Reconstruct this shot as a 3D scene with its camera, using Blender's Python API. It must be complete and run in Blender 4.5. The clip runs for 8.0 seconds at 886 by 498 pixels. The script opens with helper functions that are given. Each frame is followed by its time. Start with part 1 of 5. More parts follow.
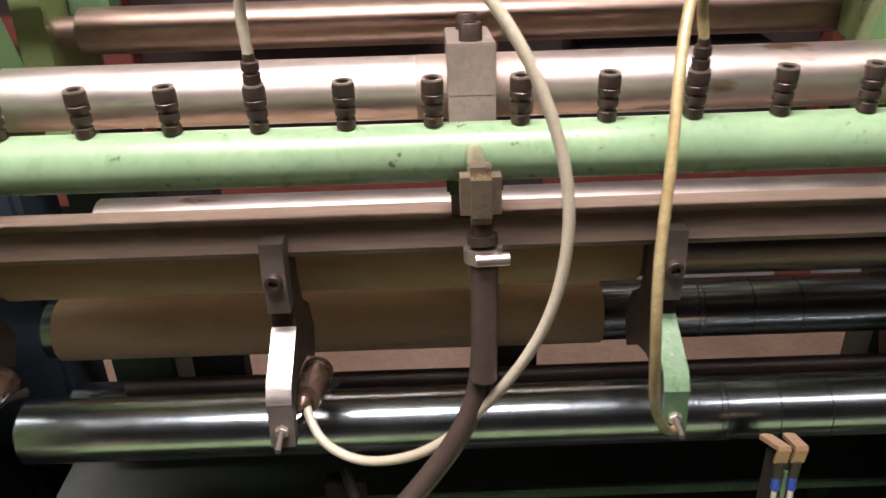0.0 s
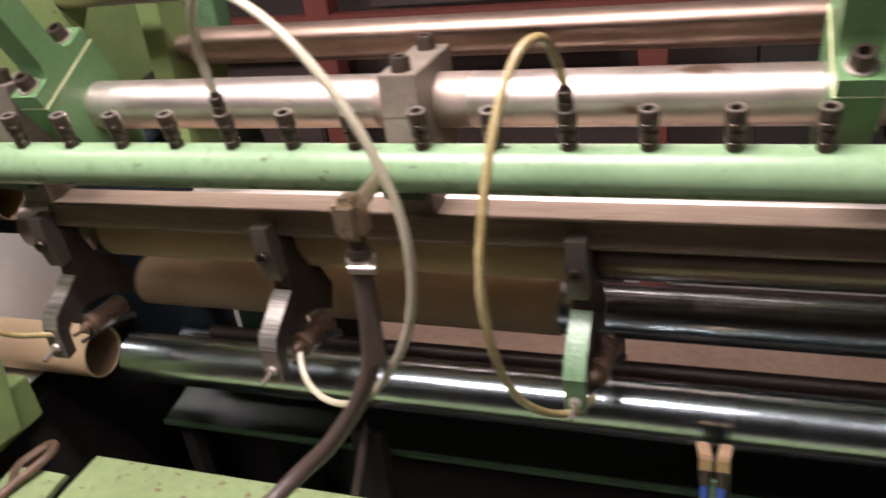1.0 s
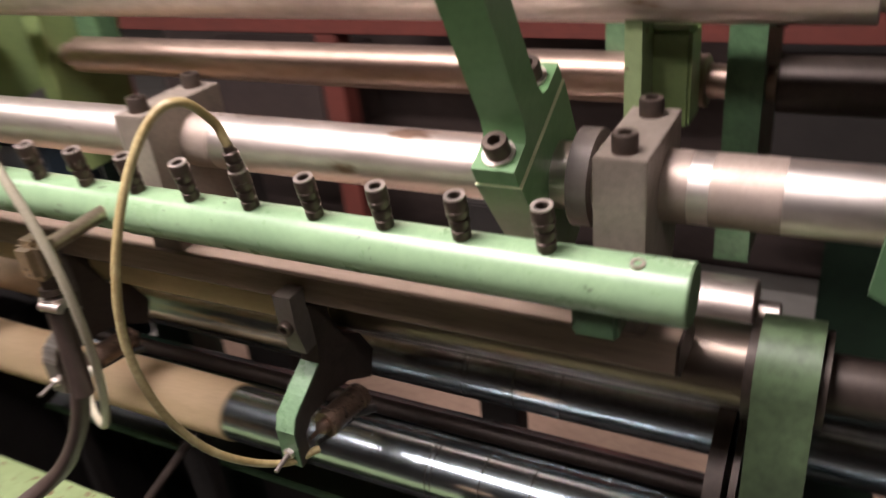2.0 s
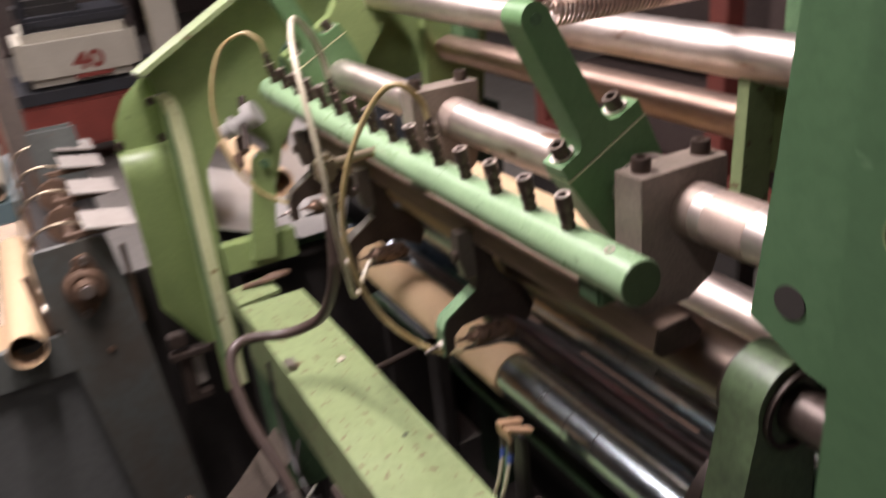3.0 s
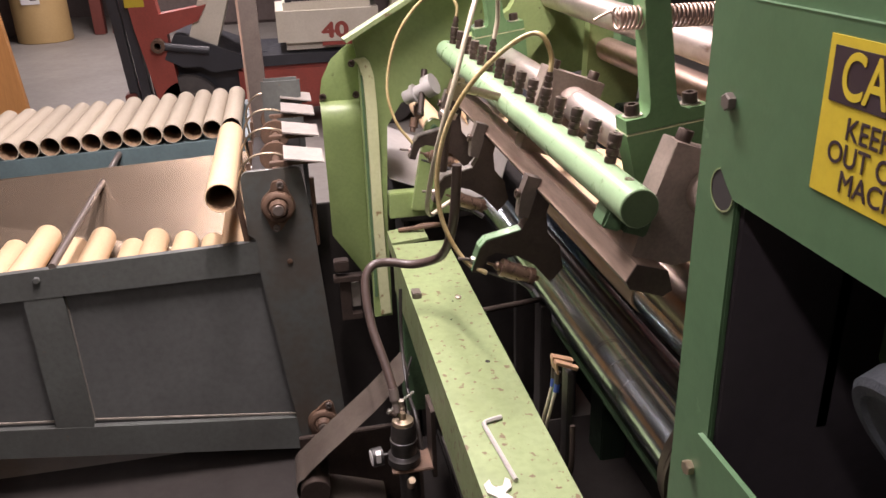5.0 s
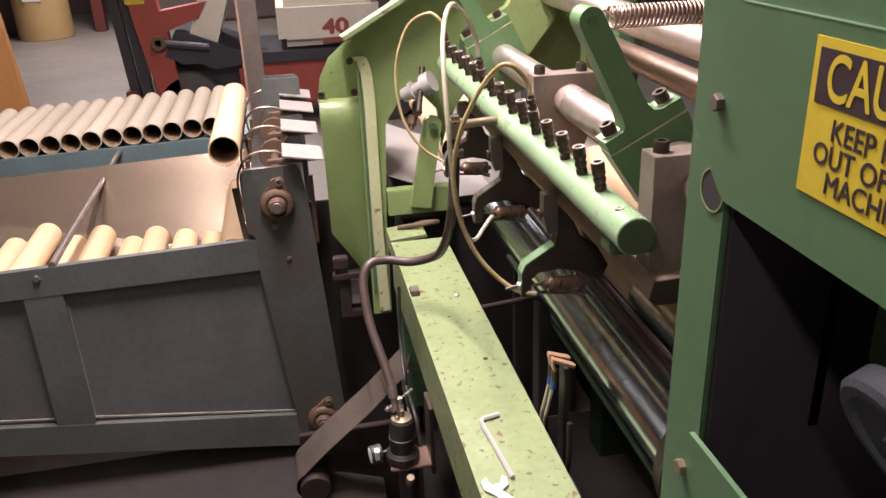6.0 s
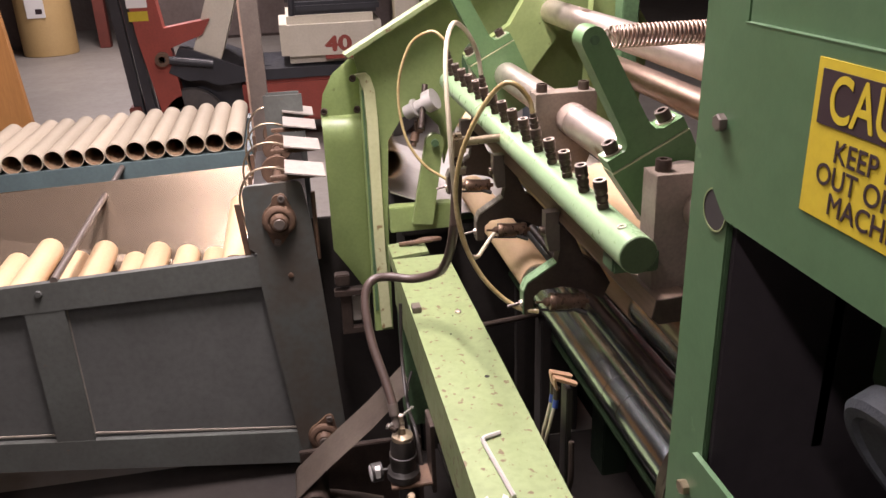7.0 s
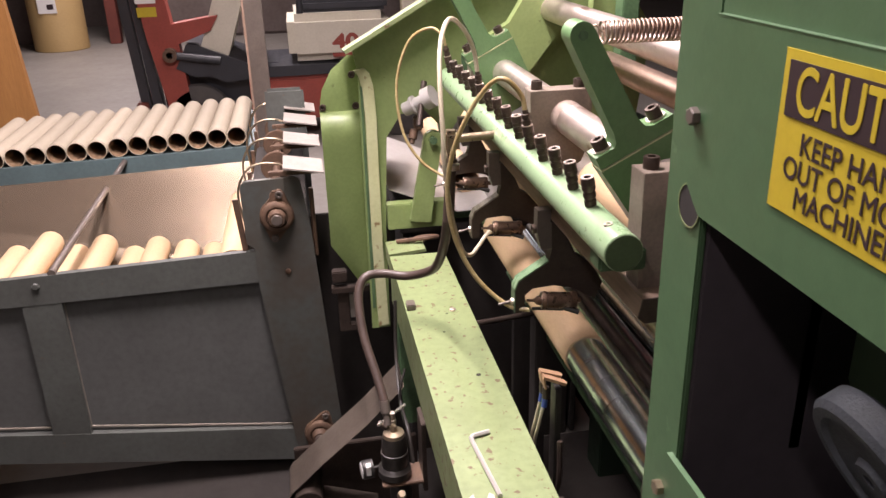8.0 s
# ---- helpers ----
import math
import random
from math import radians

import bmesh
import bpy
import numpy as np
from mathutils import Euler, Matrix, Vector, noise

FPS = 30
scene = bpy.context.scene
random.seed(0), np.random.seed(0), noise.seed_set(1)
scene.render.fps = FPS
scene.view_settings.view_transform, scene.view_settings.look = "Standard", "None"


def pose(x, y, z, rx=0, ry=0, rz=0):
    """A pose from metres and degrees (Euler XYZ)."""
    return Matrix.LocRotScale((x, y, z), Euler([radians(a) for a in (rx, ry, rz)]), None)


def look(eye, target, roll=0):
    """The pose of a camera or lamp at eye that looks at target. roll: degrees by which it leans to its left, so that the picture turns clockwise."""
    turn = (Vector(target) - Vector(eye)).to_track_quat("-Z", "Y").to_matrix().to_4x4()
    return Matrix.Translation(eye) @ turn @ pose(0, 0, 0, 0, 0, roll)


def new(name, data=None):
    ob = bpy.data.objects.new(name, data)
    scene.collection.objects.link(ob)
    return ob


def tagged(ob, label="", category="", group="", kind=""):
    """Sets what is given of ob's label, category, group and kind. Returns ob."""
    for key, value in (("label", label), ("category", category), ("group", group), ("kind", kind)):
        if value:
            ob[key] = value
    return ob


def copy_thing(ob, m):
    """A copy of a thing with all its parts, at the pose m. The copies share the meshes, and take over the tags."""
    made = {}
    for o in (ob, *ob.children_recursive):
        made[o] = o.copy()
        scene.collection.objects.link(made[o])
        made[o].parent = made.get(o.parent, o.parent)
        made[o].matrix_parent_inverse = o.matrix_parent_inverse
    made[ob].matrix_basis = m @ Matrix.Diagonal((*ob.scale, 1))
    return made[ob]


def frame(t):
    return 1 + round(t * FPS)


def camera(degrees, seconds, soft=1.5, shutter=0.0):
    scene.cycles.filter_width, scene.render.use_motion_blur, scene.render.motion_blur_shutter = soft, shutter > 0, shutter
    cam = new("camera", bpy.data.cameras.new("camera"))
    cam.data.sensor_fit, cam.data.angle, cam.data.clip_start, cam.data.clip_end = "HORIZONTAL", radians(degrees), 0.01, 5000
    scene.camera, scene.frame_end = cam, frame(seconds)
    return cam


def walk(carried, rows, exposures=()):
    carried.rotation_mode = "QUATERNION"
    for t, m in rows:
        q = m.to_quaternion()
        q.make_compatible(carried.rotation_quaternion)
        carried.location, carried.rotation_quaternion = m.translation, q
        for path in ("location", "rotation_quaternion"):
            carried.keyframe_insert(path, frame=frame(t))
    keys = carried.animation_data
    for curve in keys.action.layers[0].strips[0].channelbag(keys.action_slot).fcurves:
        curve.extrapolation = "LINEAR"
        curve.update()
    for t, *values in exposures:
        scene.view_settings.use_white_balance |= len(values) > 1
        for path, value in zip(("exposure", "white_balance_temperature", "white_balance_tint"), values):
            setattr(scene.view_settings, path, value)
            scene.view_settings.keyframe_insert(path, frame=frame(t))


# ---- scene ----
cam = camera(57.4, 8.0, shutter=0.55)
EXPOSURES = ((0, 0.0, 6500, 10), (1.7, 0.0, 6500, 10), (3.0, 0.05, 6500, 13), (4.5, 0.43, 6600, 16), (8, 0.53, 6700, 17))
PATH = [
    (0, (0.174, -0.762, 1.800), (0.184, 0.999, 0.852), -1.8),
    (0.2, (0.203, -0.797, 1.798), (0.172, 0.974, 0.870), -2.0),
    (0.5, (0.338, -0.820, 1.800), (0.134, 0.940, 0.873), -3.8),
    (0.7, (0.465, -0.835, 1.829), (0.052, 0.872, 0.872), -5.9),
    (1, (0.594, -0.829, 1.851), (-0.051, 0.817, 0.915), -7.7),
    (1.2, (0.664, -0.765, 1.824), (0.069, 0.849, 0.804), -6.8),
    (1.5, (0.755, -0.659, 1.812), (0.308, 1.002, 0.791), -2.7),
    (1.7, (0.851, -0.629, 1.835), (0.289, 1.000, 0.820), -4.6),
    (2.8, (1.456, -0.559, 1.926), (-0.116, 0.400, 1.144), -4.7),
    (3, (1.552, -0.555, 1.929), (-0.082, 0.249, 1.103), -6.1),
    (3.5, (1.813, -0.557, 1.924), (0.039, -0.151, 1.096), -4.9),
    (4, (1.867, -0.544, 1.926), (0.071, -0.184, 1.122), -3.0),
    (4.5, (1.922, -0.496, 1.943), (0.115, -0.161, 1.154), -2.0),
    (6, (1.930, -0.460, 1.954), (0.128, -0.136, 1.151), -2.3),
    (6.5, (1.929, -0.458, 1.962), (0.114, -0.135, 1.185), -2.5),
    (7, (1.929, -0.461, 1.956), (0.111, -0.136, 1.190), -2.1),
    (7.5, (1.932, -0.454, 1.954), (0.112, -0.133, 1.189), -1.9),
    (8, (1.929, -0.424, 1.945), (0.106, -0.120, 1.179), -1.6),
]
walk(cam, [(t, look(eye, target, roll)) for t, eye, target, roll in PATH], EXPOSURES)

# ---- light ----
world = bpy.data.worlds.new("world")
scene.world = world
world.use_nodes = True
wbg = world.node_tree.nodes["Background"]
wbg.inputs[0].default_value = (0.9, 0.85, 0.8, 1)
wbg.inputs[1].default_value = 0.021
scene.view_settings.exposure = 0.0


# ---- materials ----
def rgb(c):
    return (c[0], c[1], c[2], 1)


def mat(name, base, dark=None, rough=0.5, metal=0.0, scale=14.0, mix=0.35, spots=None, spot_at=0.62, spot_scale=40.0,
        bump=0.05, bump_scale=160.0, stretch=(1, 1, 1), rvar=0.15, coat=0.0, spec=0.5, per_object=0.0):
    """A worn surface: large stains, fine grain, optional chips or dirt spots, relief and uneven gloss."""
    m = bpy.data.materials.new(name)
    m.use_nodes = True
    nt = m.node_tree
    n, ln = nt.nodes, nt.links
    b = n["Principled BSDF"]
    tc = n.new("ShaderNodeTexCoord")
    mp = n.new("ShaderNodeMapping")
    mp.inputs["Scale"].default_value = stretch
    ln.new(tc.outputs["Object"], mp.inputs["Vector"])

    def nz(sc, detail, rg=0.6):
        t = n.new("ShaderNodeTexNoise")
        t.inputs["Scale"].default_value = sc
        t.inputs["Detail"].default_value = detail
        t.inputs["Roughness"].default_value = rg
        ln.new(mp.outputs[0], t.inputs["Vector"])
        return t

    def ramp(src, lo, hi):
        r = n.new("ShaderNodeMapRange")
        r.inputs["From Min"].default_value = lo
        r.inputs["From Max"].default_value = hi
        ln.new(src, r.inputs["Value"])
        return r.outputs[0]

    def blend(fac, a, bb):
        x = n.new("ShaderNodeMix")
        x.data_type = "RGBA"
        for s, v in ((x.inputs[0], fac), (x.inputs[6], a), (x.inputs[7], bb)):
            if isinstance(v, tuple):
                s.default_value = rgb(v)
            elif isinstance(v, float):
                s.default_value = v
            else:
                ln.new(v, s)
        return x.outputs[2]

    dark = dark or tuple(c * 0.6 for c in base)
    big = ramp(nz(scale, 5).outputs[0], 0.35, 0.7)
    mul = n.new("ShaderNodeMath")
    mul.operation = "MULTIPLY"
    mul.inputs[1].default_value = mix
    ln.new(big, mul.inputs[0])
    col = blend(mul.outputs[0], base, dark)
    fine = nz(scale * 11, 3)
    m2 = n.new("ShaderNodeMath")
    m2.operation = "MULTIPLY"
    m2.inputs[1].default_value = mix * 0.6
    ln.new(ramp(fine.outputs[0], 0.4, 0.75), m2.inputs[0])
    col = blend(m2.outputs[0], col, tuple(c * 0.75 for c in dark))
    if spots:
        sp = ramp(nz(spot_scale, 4, 0.55).outputs[0], spot_at, spot_at + 0.05)
        col = blend(sp, col, spots)
    if per_object:
        oi = n.new("ShaderNodeObjectInfo")
        hs = n.new("ShaderNodeHueSaturation")
        mr = n.new("ShaderNodeMapRange")
        mr.inputs["To Min"].default_value = 1 - per_object
        mr.inputs["To Max"].default_value = 1 + per_object
        ln.new(oi.outputs["Random"], mr.inputs["Value"])
        ln.new(mr.outputs[0], hs.inputs["Value"])
        ln.new(col, hs.inputs["Color"])
        col = hs.outputs[0]
    ln.new(col, b.inputs["Base Color"])
    rr = n.new("ShaderNodeMapRange")
    rr.inputs["To Min"].default_value = max(0.03, rough - rvar)
    rr.inputs["To Max"].default_value = min(1.0, rough + rvar)
    ln.new(nz(scale * 3, 4).outputs[0], rr.inputs["Value"])
    ln.new(rr.outputs[0], b.inputs["Roughness"])
    b.inputs["Metallic"].default_value = metal
    b.inputs["Coat Weight"].default_value = coat
    b.inputs["Specular IOR Level"].default_value = spec
    if bump:
        bp = n.new("ShaderNodeBump")
        bp.inputs["Strength"].default_value = bump
        bp.inputs["Distance"].default_value = 0.002
        ln.new(nz(bump_scale, 3).outputs[0], bp.inputs["Height"])
        ln.new(bp.outputs[0], b.inputs["Normal"])
    return m


def glow(name, c, strength):
    m = bpy.data.materials.new(name)
    m.use_nodes = True
    b = m.node_tree.nodes["Principled BSDF"]
    b.inputs["Base Color"].default_value = rgb(c)
    b.inputs["Emission Color"].default_value = rgb(c)
    b.inputs["Emission Strength"].default_value = strength
    return m


GREEN = mat("green_paint", (0.246, 0.324, 0.126), (0.169, 0.231, 0.085), 0.36, scale=9, mix=0.45, spots=(0.12, 0.14, 0.055), spot_at=0.70, spot_scale=28)
GREEN_CHIPPED = mat("chipped_green_paint", (0.225, 0.284, 0.135), (0.153, 0.189, 0.081), 0.42, scale=5, mix=0.6, spots=(0.125, 0.085, 0.045), spot_at=0.605, spot_scale=48)
# rubbed green, lightened further for the light that edges catch
FLANGE = mat("rubbed_and_lit_green_paint", (0.56, 0.58, 0.34), (0.40, 0.43, 0.22), 0.35, scale=7, mix=0.4, spots=(0.24, 0.17, 0.08), spot_at=0.63, spot_scale=30)
GREEN_PIPE = mat("pipe_green_paint", (0.235, 0.345, 0.195), (0.155, 0.25, 0.135), 0.31, scale=10, mix=0.5, spots=(0.07, 0.08, 0.045), spot_at=0.675, spot_scale=55)
GREEN_CAB = mat("cabinet_green_paint", (0.074, 0.144, 0.069), (0.050, 0.105, 0.048), 0.40, scale=5, mix=0.55, spots=(0.12, 0.21, 0.11), spot_at=0.70, spot_scale=14)
CAP_GREEN = mat("dull_dark_green_cap", (0.060, 0.100, 0.040), (0.035, 0.06, 0.025), 0.6, scale=20, mix=0.6)
GREEN_DARK = mat("oily_green_paint", (0.10, 0.19, 0.09), (0.03, 0.05, 0.03), 0.45, scale=10, mix=0.7)
# tray and rear-post green, darkened to hold the shade around them
SHADED_GREEN = mat("green_paint_in_shade", (0.017, 0.034, 0.019), (0.009, 0.013, 0.009), 0.45, scale=8, mix=0.6)
GREEN_ARM = mat("glossy_arm_green", (0.17, 0.27, 0.15), (0.08, 0.14, 0.08), 0.28, scale=14, mix=0.6, bump=0.5, bump_scale=140)
GREEN_LEVER = mat("lever_green_paint", (0.125, 0.235, 0.10), (0.075, 0.15, 0.06), 0.4, scale=10, mix=0.5)
STEEL = mat("worn_steel", (0.80, 0.71, 0.65), (0.55, 0.44, 0.38), 0.42, 1.0, scale=7, mix=0.6, stretch=(0.35, 1, 1), rvar=0.12, bump=0.06, spots=(0.34, 0.22, 0.16), spot_at=0.655, spot_scale=16)
# silver shaft steel, darkened for the shadow of the tool bar
SHADED_STEEL = mat("steel_in_shade", (0.24, 0.19, 0.155), (0.12, 0.09, 0.07), 0.34, 1.0, scale=6, mix=0.6, stretch=(0.3, 1, 1), rvar=0.1)
MACHINED = mat("bright_machined_steel", (0.74, 0.71, 0.67), (0.5, 0.46, 0.42), 0.28, 0.9, scale=18, mix=0.4)
BAND = mat("rubbed_matte_steel", (0.42, 0.33, 0.28), (0.30, 0.23, 0.19), 0.55, 0.7, scale=18, mix=0.5)
CHROME = mat("polished_chrome", (0.62, 0.71, 0.75), (0.40, 0.45, 0.47), 0.23, 1.0, scale=9, mix=0.45, stretch=(2.2, 0.5, 0.5), rvar=0.08, bump=0.0)
BROWN_STEEL = mat("oxidised_steel", (0.50, 0.36, 0.29), (0.26, 0.17, 0.13), 0.42, 0.85, scale=9, mix=0.55, stretch=(0.3, 1, 1))
GREY_STEEL = mat("ground_steel", (0.155, 0.128, 0.110), (0.085, 0.068, 0.057), 0.45, 0.35, scale=12, mix=0.45)
BLACK_OXIDE = mat("black_oxide_steel", (0.115, 0.085, 0.068), (0.05, 0.036, 0.03), 0.40, 0.75, scale=60, mix=0.5)
OILY_DARK = mat("dark_oiled_cylinder", (0.216, 0.142, 0.101), (0.081, 0.054, 0.041), 0.3, 0.7, scale=25, mix=0.7)
DARK_STEEL = mat("oily_dark_steel", (0.075, 0.055, 0.045), (0.03, 0.022, 0.018), 0.45, 0.5, scale=14, mix=0.6)
CLAMP = mat("oily_clamp_steel", (0.27, 0.22, 0.18), (0.14, 0.112, 0.09), 0.46, 0.2, scale=16, mix=0.6, spots=(0.24, 0.21, 0.185), spot_at=0.72, spot_scale=34)
CAST = mat("oily_green_casting", (0.115, 0.17, 0.085), (0.040, 0.055, 0.032), 0.42, scale=7, mix=0.85, spots=(0.20, 0.24, 0.10), spot_at=0.66, spot_scale=13, bump=0.12)
BAR_STEEL = mat("square_bar_steel", (0.33, 0.24, 0.185), (0.17, 0.12, 0.088), 0.5, 0.15, scale=14, mix=0.8, stretch=(0.12, 1, 1), spots=(0.52, 0.46, 0.42), spot_at=0.73, spot_scale=30)
FILED_STEEL = mat("bright_filed_steel", (0.58, 0.54, 0.50), (0.16, 0.13, 0.11), 0.36, 0.9, scale=45, mix=0.95, stretch=(0.12, 2, 2), bump=0.25, bump_scale=120)
BRASS = mat("dull_brass", (0.55, 0.45, 0.32), (0.28, 0.21, 0.14), 0.32, 0.9, scale=20, mix=0.5)
BLUE_SLEEVE = mat("blue_sleeving", (0.03, 0.07, 0.32), (0.02, 0.04, 0.2), 0.4, scale=30, mix=0.3)
COPPER = mat("bright_copper", (0.619, 0.396, 0.243), (0.430, 0.253, 0.149), 0.4, 0.55, scale=30, mix=0.4)
HOSE_CLEAR = mat("yellowed_clear_hose", (0.45, 0.37, 0.19), (0.22, 0.14, 0.045), 0.35, scale=16, mix=0.85, spec=0.6)
HOSE_WHITE = mat("milky_clear_hose", (0.493, 0.449, 0.343), (0.334, 0.273, 0.167), 0.33, scale=22, mix=0.5, spec=0.6)
RUBBER = mat("brown_black_rubber", (0.070, 0.047, 0.038), (0.030, 0.021, 0.018), 0.45, scale=20, mix=0.5)
BLACK = mat("black_plastic", (0.018, 0.017, 0.017), (0.05, 0.04, 0.03), 0.42, scale=20, mix=0.5)
CARD = mat("kraft_cardboard", (0.577, 0.416, 0.252), (0.484, 0.329, 0.185), 0.72, scale=10, mix=0.4, stretch=(0.5, 2, 2), bump=0.1, rvar=0.08, per_object=0.10)
CARD_AGED = mat("aged_grey_cardboard", (0.44, 0.38, 0.29), (0.37, 0.31, 0.225), 0.75, scale=10, mix=0.4, stretch=(0.5, 2, 2), bump=0.1, rvar=0.08, per_object=0.12)
# kraft again at about half brightness, for the shade inside the tubes
CARD_SHADE = mat("kraft_cardboard_inner_shade", (0.312, 0.202, 0.117), (0.218, 0.134, 0.077), 0.85, scale=14, mix=0.4)
TEAL = mat("faded_teal_paint", (0.105, 0.155, 0.16), (0.07, 0.095, 0.098), 0.5, scale=5, mix=0.5, spots=(0.13, 0.10, 0.075), spot_at=0.72, spot_scale=16)
BLUE_GREY = mat("dirty_blue_grey_paint", (0.099, 0.108, 0.099), (0.058, 0.056, 0.051), 0.5, scale=5, mix=0.6, spots=(0.13, 0.09, 0.06), spot_at=0.70, spot_scale=18)
BLUE_BLACK = mat("oily_blue_black_paint", (0.028, 0.042, 0.058), (0.015, 0.02, 0.025), 0.45, scale=6, mix=0.6)
LEG = mat("greasy_blue_grey_paint", (0.071, 0.082, 0.077), (0.063, 0.040, 0.025), 0.45, scale=3.5, mix=0.6)
PANEL_GREY = mat("dusty_dark_panel", (0.114, 0.118, 0.113), (0.067, 0.067, 0.065), 0.55, scale=3.5, mix=0.6)
SHEET = mat("dull_sheet_metal", (0.36, 0.28, 0.205), (0.30, 0.225, 0.16), 0.23, 0.75, scale=4, mix=0.25, stretch=(1.6, 0.3, 0.3), bump=0.01, rvar=0.04)
ALU = mat("white_aluminium", (0.50, 0.48, 0.455), (0.36, 0.335, 0.305), 0.45, 0.35, scale=9, mix=0.3)
SLAT = mat("dull_slat_aluminium", (0.36, 0.325, 0.29), (0.24, 0.21, 0.18), 0.5, 0.3, scale=9, mix=0.4)
RUST = mat("greasy_rust", (0.16, 0.095, 0.06), (0.06, 0.04, 0.03), 0.6, 0.3, scale=24, mix=0.7)
BELT = mat("grey_conveyor_belt", (0.15, 0.12, 0.095), (0.09, 0.07, 0.055), 0.75, scale=8, mix=0.5)
CONCRETE = mat("worn_concrete", (0.30, 0.28, 0.25), (0.20, 0.18, 0.16), 0.55, scale=1.2, mix=0.5, bump=0.2, bump_scale=60)
TAN_FLOOR = mat("dusty_tan_board", (0.37, 0.25, 0.18), (0.23, 0.14, 0.10), 0.75, scale=3, mix=0.7)
WALL = mat("dark_hall_wall", (0.16, 0.13, 0.12), (0.10, 0.07, 0.06), 0.8, scale=1.5, mix=0.6)
RED = mat("faded_red_paint", (0.31, 0.06, 0.042), (0.19, 0.04, 0.03), 0.45, scale=5, mix=0.5)
RED_DARK = mat("red_oxide_steel", (0.17, 0.04, 0.028), (0.09, 0.025, 0.02), 0.6, scale=5, mix=0.5)
# rack sheet and loads, coloured down to the darkness behind the machine
DARK_BACKDROP = mat("dark_rear_backdrop", (0.055, 0.036, 0.030), (0.03, 0.02, 0.018), 0.7, scale=4, mix=0.6)
CREAM = mat("cream_truck_paint", (0.62, 0.58, 0.48), (0.46, 0.42, 0.33), 0.4, scale=5, mix=0.35)
TRUCK_BLACK = mat("truck_dark_paint", (0.035, 0.037, 0.045), (0.02, 0.02, 0.02), 0.4, scale=6, mix=0.4)
TYRE = mat("tyre_rubber", (0.050, 0.046, 0.045), (0.09, 0.08, 0.07), 0.8, scale=12, mix=0.6, bump=0.8, bump_scale=30)
KRAFT_ROLL = mat("kraft_paper_roll", (0.52, 0.36, 0.16), (0.42, 0.27, 0.11), 0.6, scale=3, mix=0.3)
WOOD = mat("orange_wood", (0.46, 0.22, 0.07), (0.30, 0.13, 0.04), 0.5, scale=6, mix=0.6, stretch=(2.5, 2.5, 0.25))
PAPER = mat("white_paper", (0.75, 0.74, 0.72), (0.6, 0.58, 0.55), 0.7, scale=8, mix=0.2)
YELLOW = mat("sign_yellow", (0.521, 0.409, 0.033), (0.386, 0.288, 0.019), 0.4, scale=8, mix=0.45, bump=0)
INK = mat("sign_black", (0.03, 0.018, 0.022), (0.05, 0.03, 0.03), 0.45, scale=8, mix=0.3, bump=0)
WHEEL_GREY = mat("blue_grey_cast_wheel", (0.072, 0.083, 0.097), (0.036, 0.040, 0.043), 0.6, scale=30, mix=0.5, bump=0.5, bump_scale=300)
LEDGE_DUST = mat("grey_ledge_dust", (0.27, 0.24, 0.20), (0.14, 0.12, 0.10), 0.85, scale=30, mix=0.7)
# bay interior: near-black violet holds the shade of the open bay
BAY = mat("violet_black_bay_shade", (0.055, 0.046, 0.052), (0.035, 0.03, 0.034), 0.7, scale=4, mix=0.5)
# near-black that holds deep shade as well as oily steel
OIL_SHADE_BLACK = mat("oil_black_and_shade", (0.024, 0.019, 0.016), (0.011, 0.009, 0.008), 0.8, scale=5, mix=0.5)
LIGHT_TINT = (1.0, 0.905, 0.92)
LAMP = glow("lamp_diffuser", LIGHT_TINT, 5.0)

# ---- building helpers ----
ORIGIN = {}


def thing(name, at, label, category, group="", kind=""):
    ob = new(name)
    ob.empty_display_size = 0.05
    ob.location = at
    ORIGIN[ob.name] = Vector(at)
    return tagged(ob, label, category, group, kind)


def finish(bm, name, material, smooth):
    bmesh.ops.recalc_face_normals(bm, faces=bm.faces)
    me = bpy.data.meshes.new(name)
    bm.to_mesh(me)
    bm.free()
    me.materials.append(material)
    if smooth:
        for p in me.polygons:
            p.use_smooth = True
        me.set_sharp_from_angle(angle=radians(38))
    return me


def part(name, bm, material, parent, label="", smooth=True):
    """One mesh under a thing or a part; bm is in world metres."""
    o = ORIGIN[parent.name]
    bmesh.ops.translate(bm, verts=bm.verts, vec=-o)
    ob = new(name, finish(bm, name, material, smooth))
    ob.parent = parent
    ORIGIN[ob.name] = o
    if label:
        ob["label"] = label
    return ob


def solo(name, bm, material, label, category, at=(0, 0, 0), group="", kind="", smooth=True):
    """A thing of one mesh."""
    bmesh.ops.translate(bm, verts=bm.verts, vec=-Vector(at))
    ob = new(name, finish(bm, name, material, smooth))
    ob.location = at
    ORIGIN[ob.name] = Vector(at)
    return tagged(ob, label, category, group, kind)


def join(*bms):
    out = bms[0]
    for b in bms[1:]:
        me = bpy.data.meshes.new("tmp")
        b.to_mesh(me)
        b.free()
        out.from_mesh(me)
        bpy.data.meshes.remove(me)
    return out


def bevel(bm, w, seg=2):
    if w:
        es = [e for e in bm.edges if len(e.link_faces) == 2 and e.calc_face_angle(0) > 0.5]
        bmesh.ops.bevel(bm, geom=es, offset=w, segments=seg, affect="EDGES", clamp_overlap=True)
    return bm


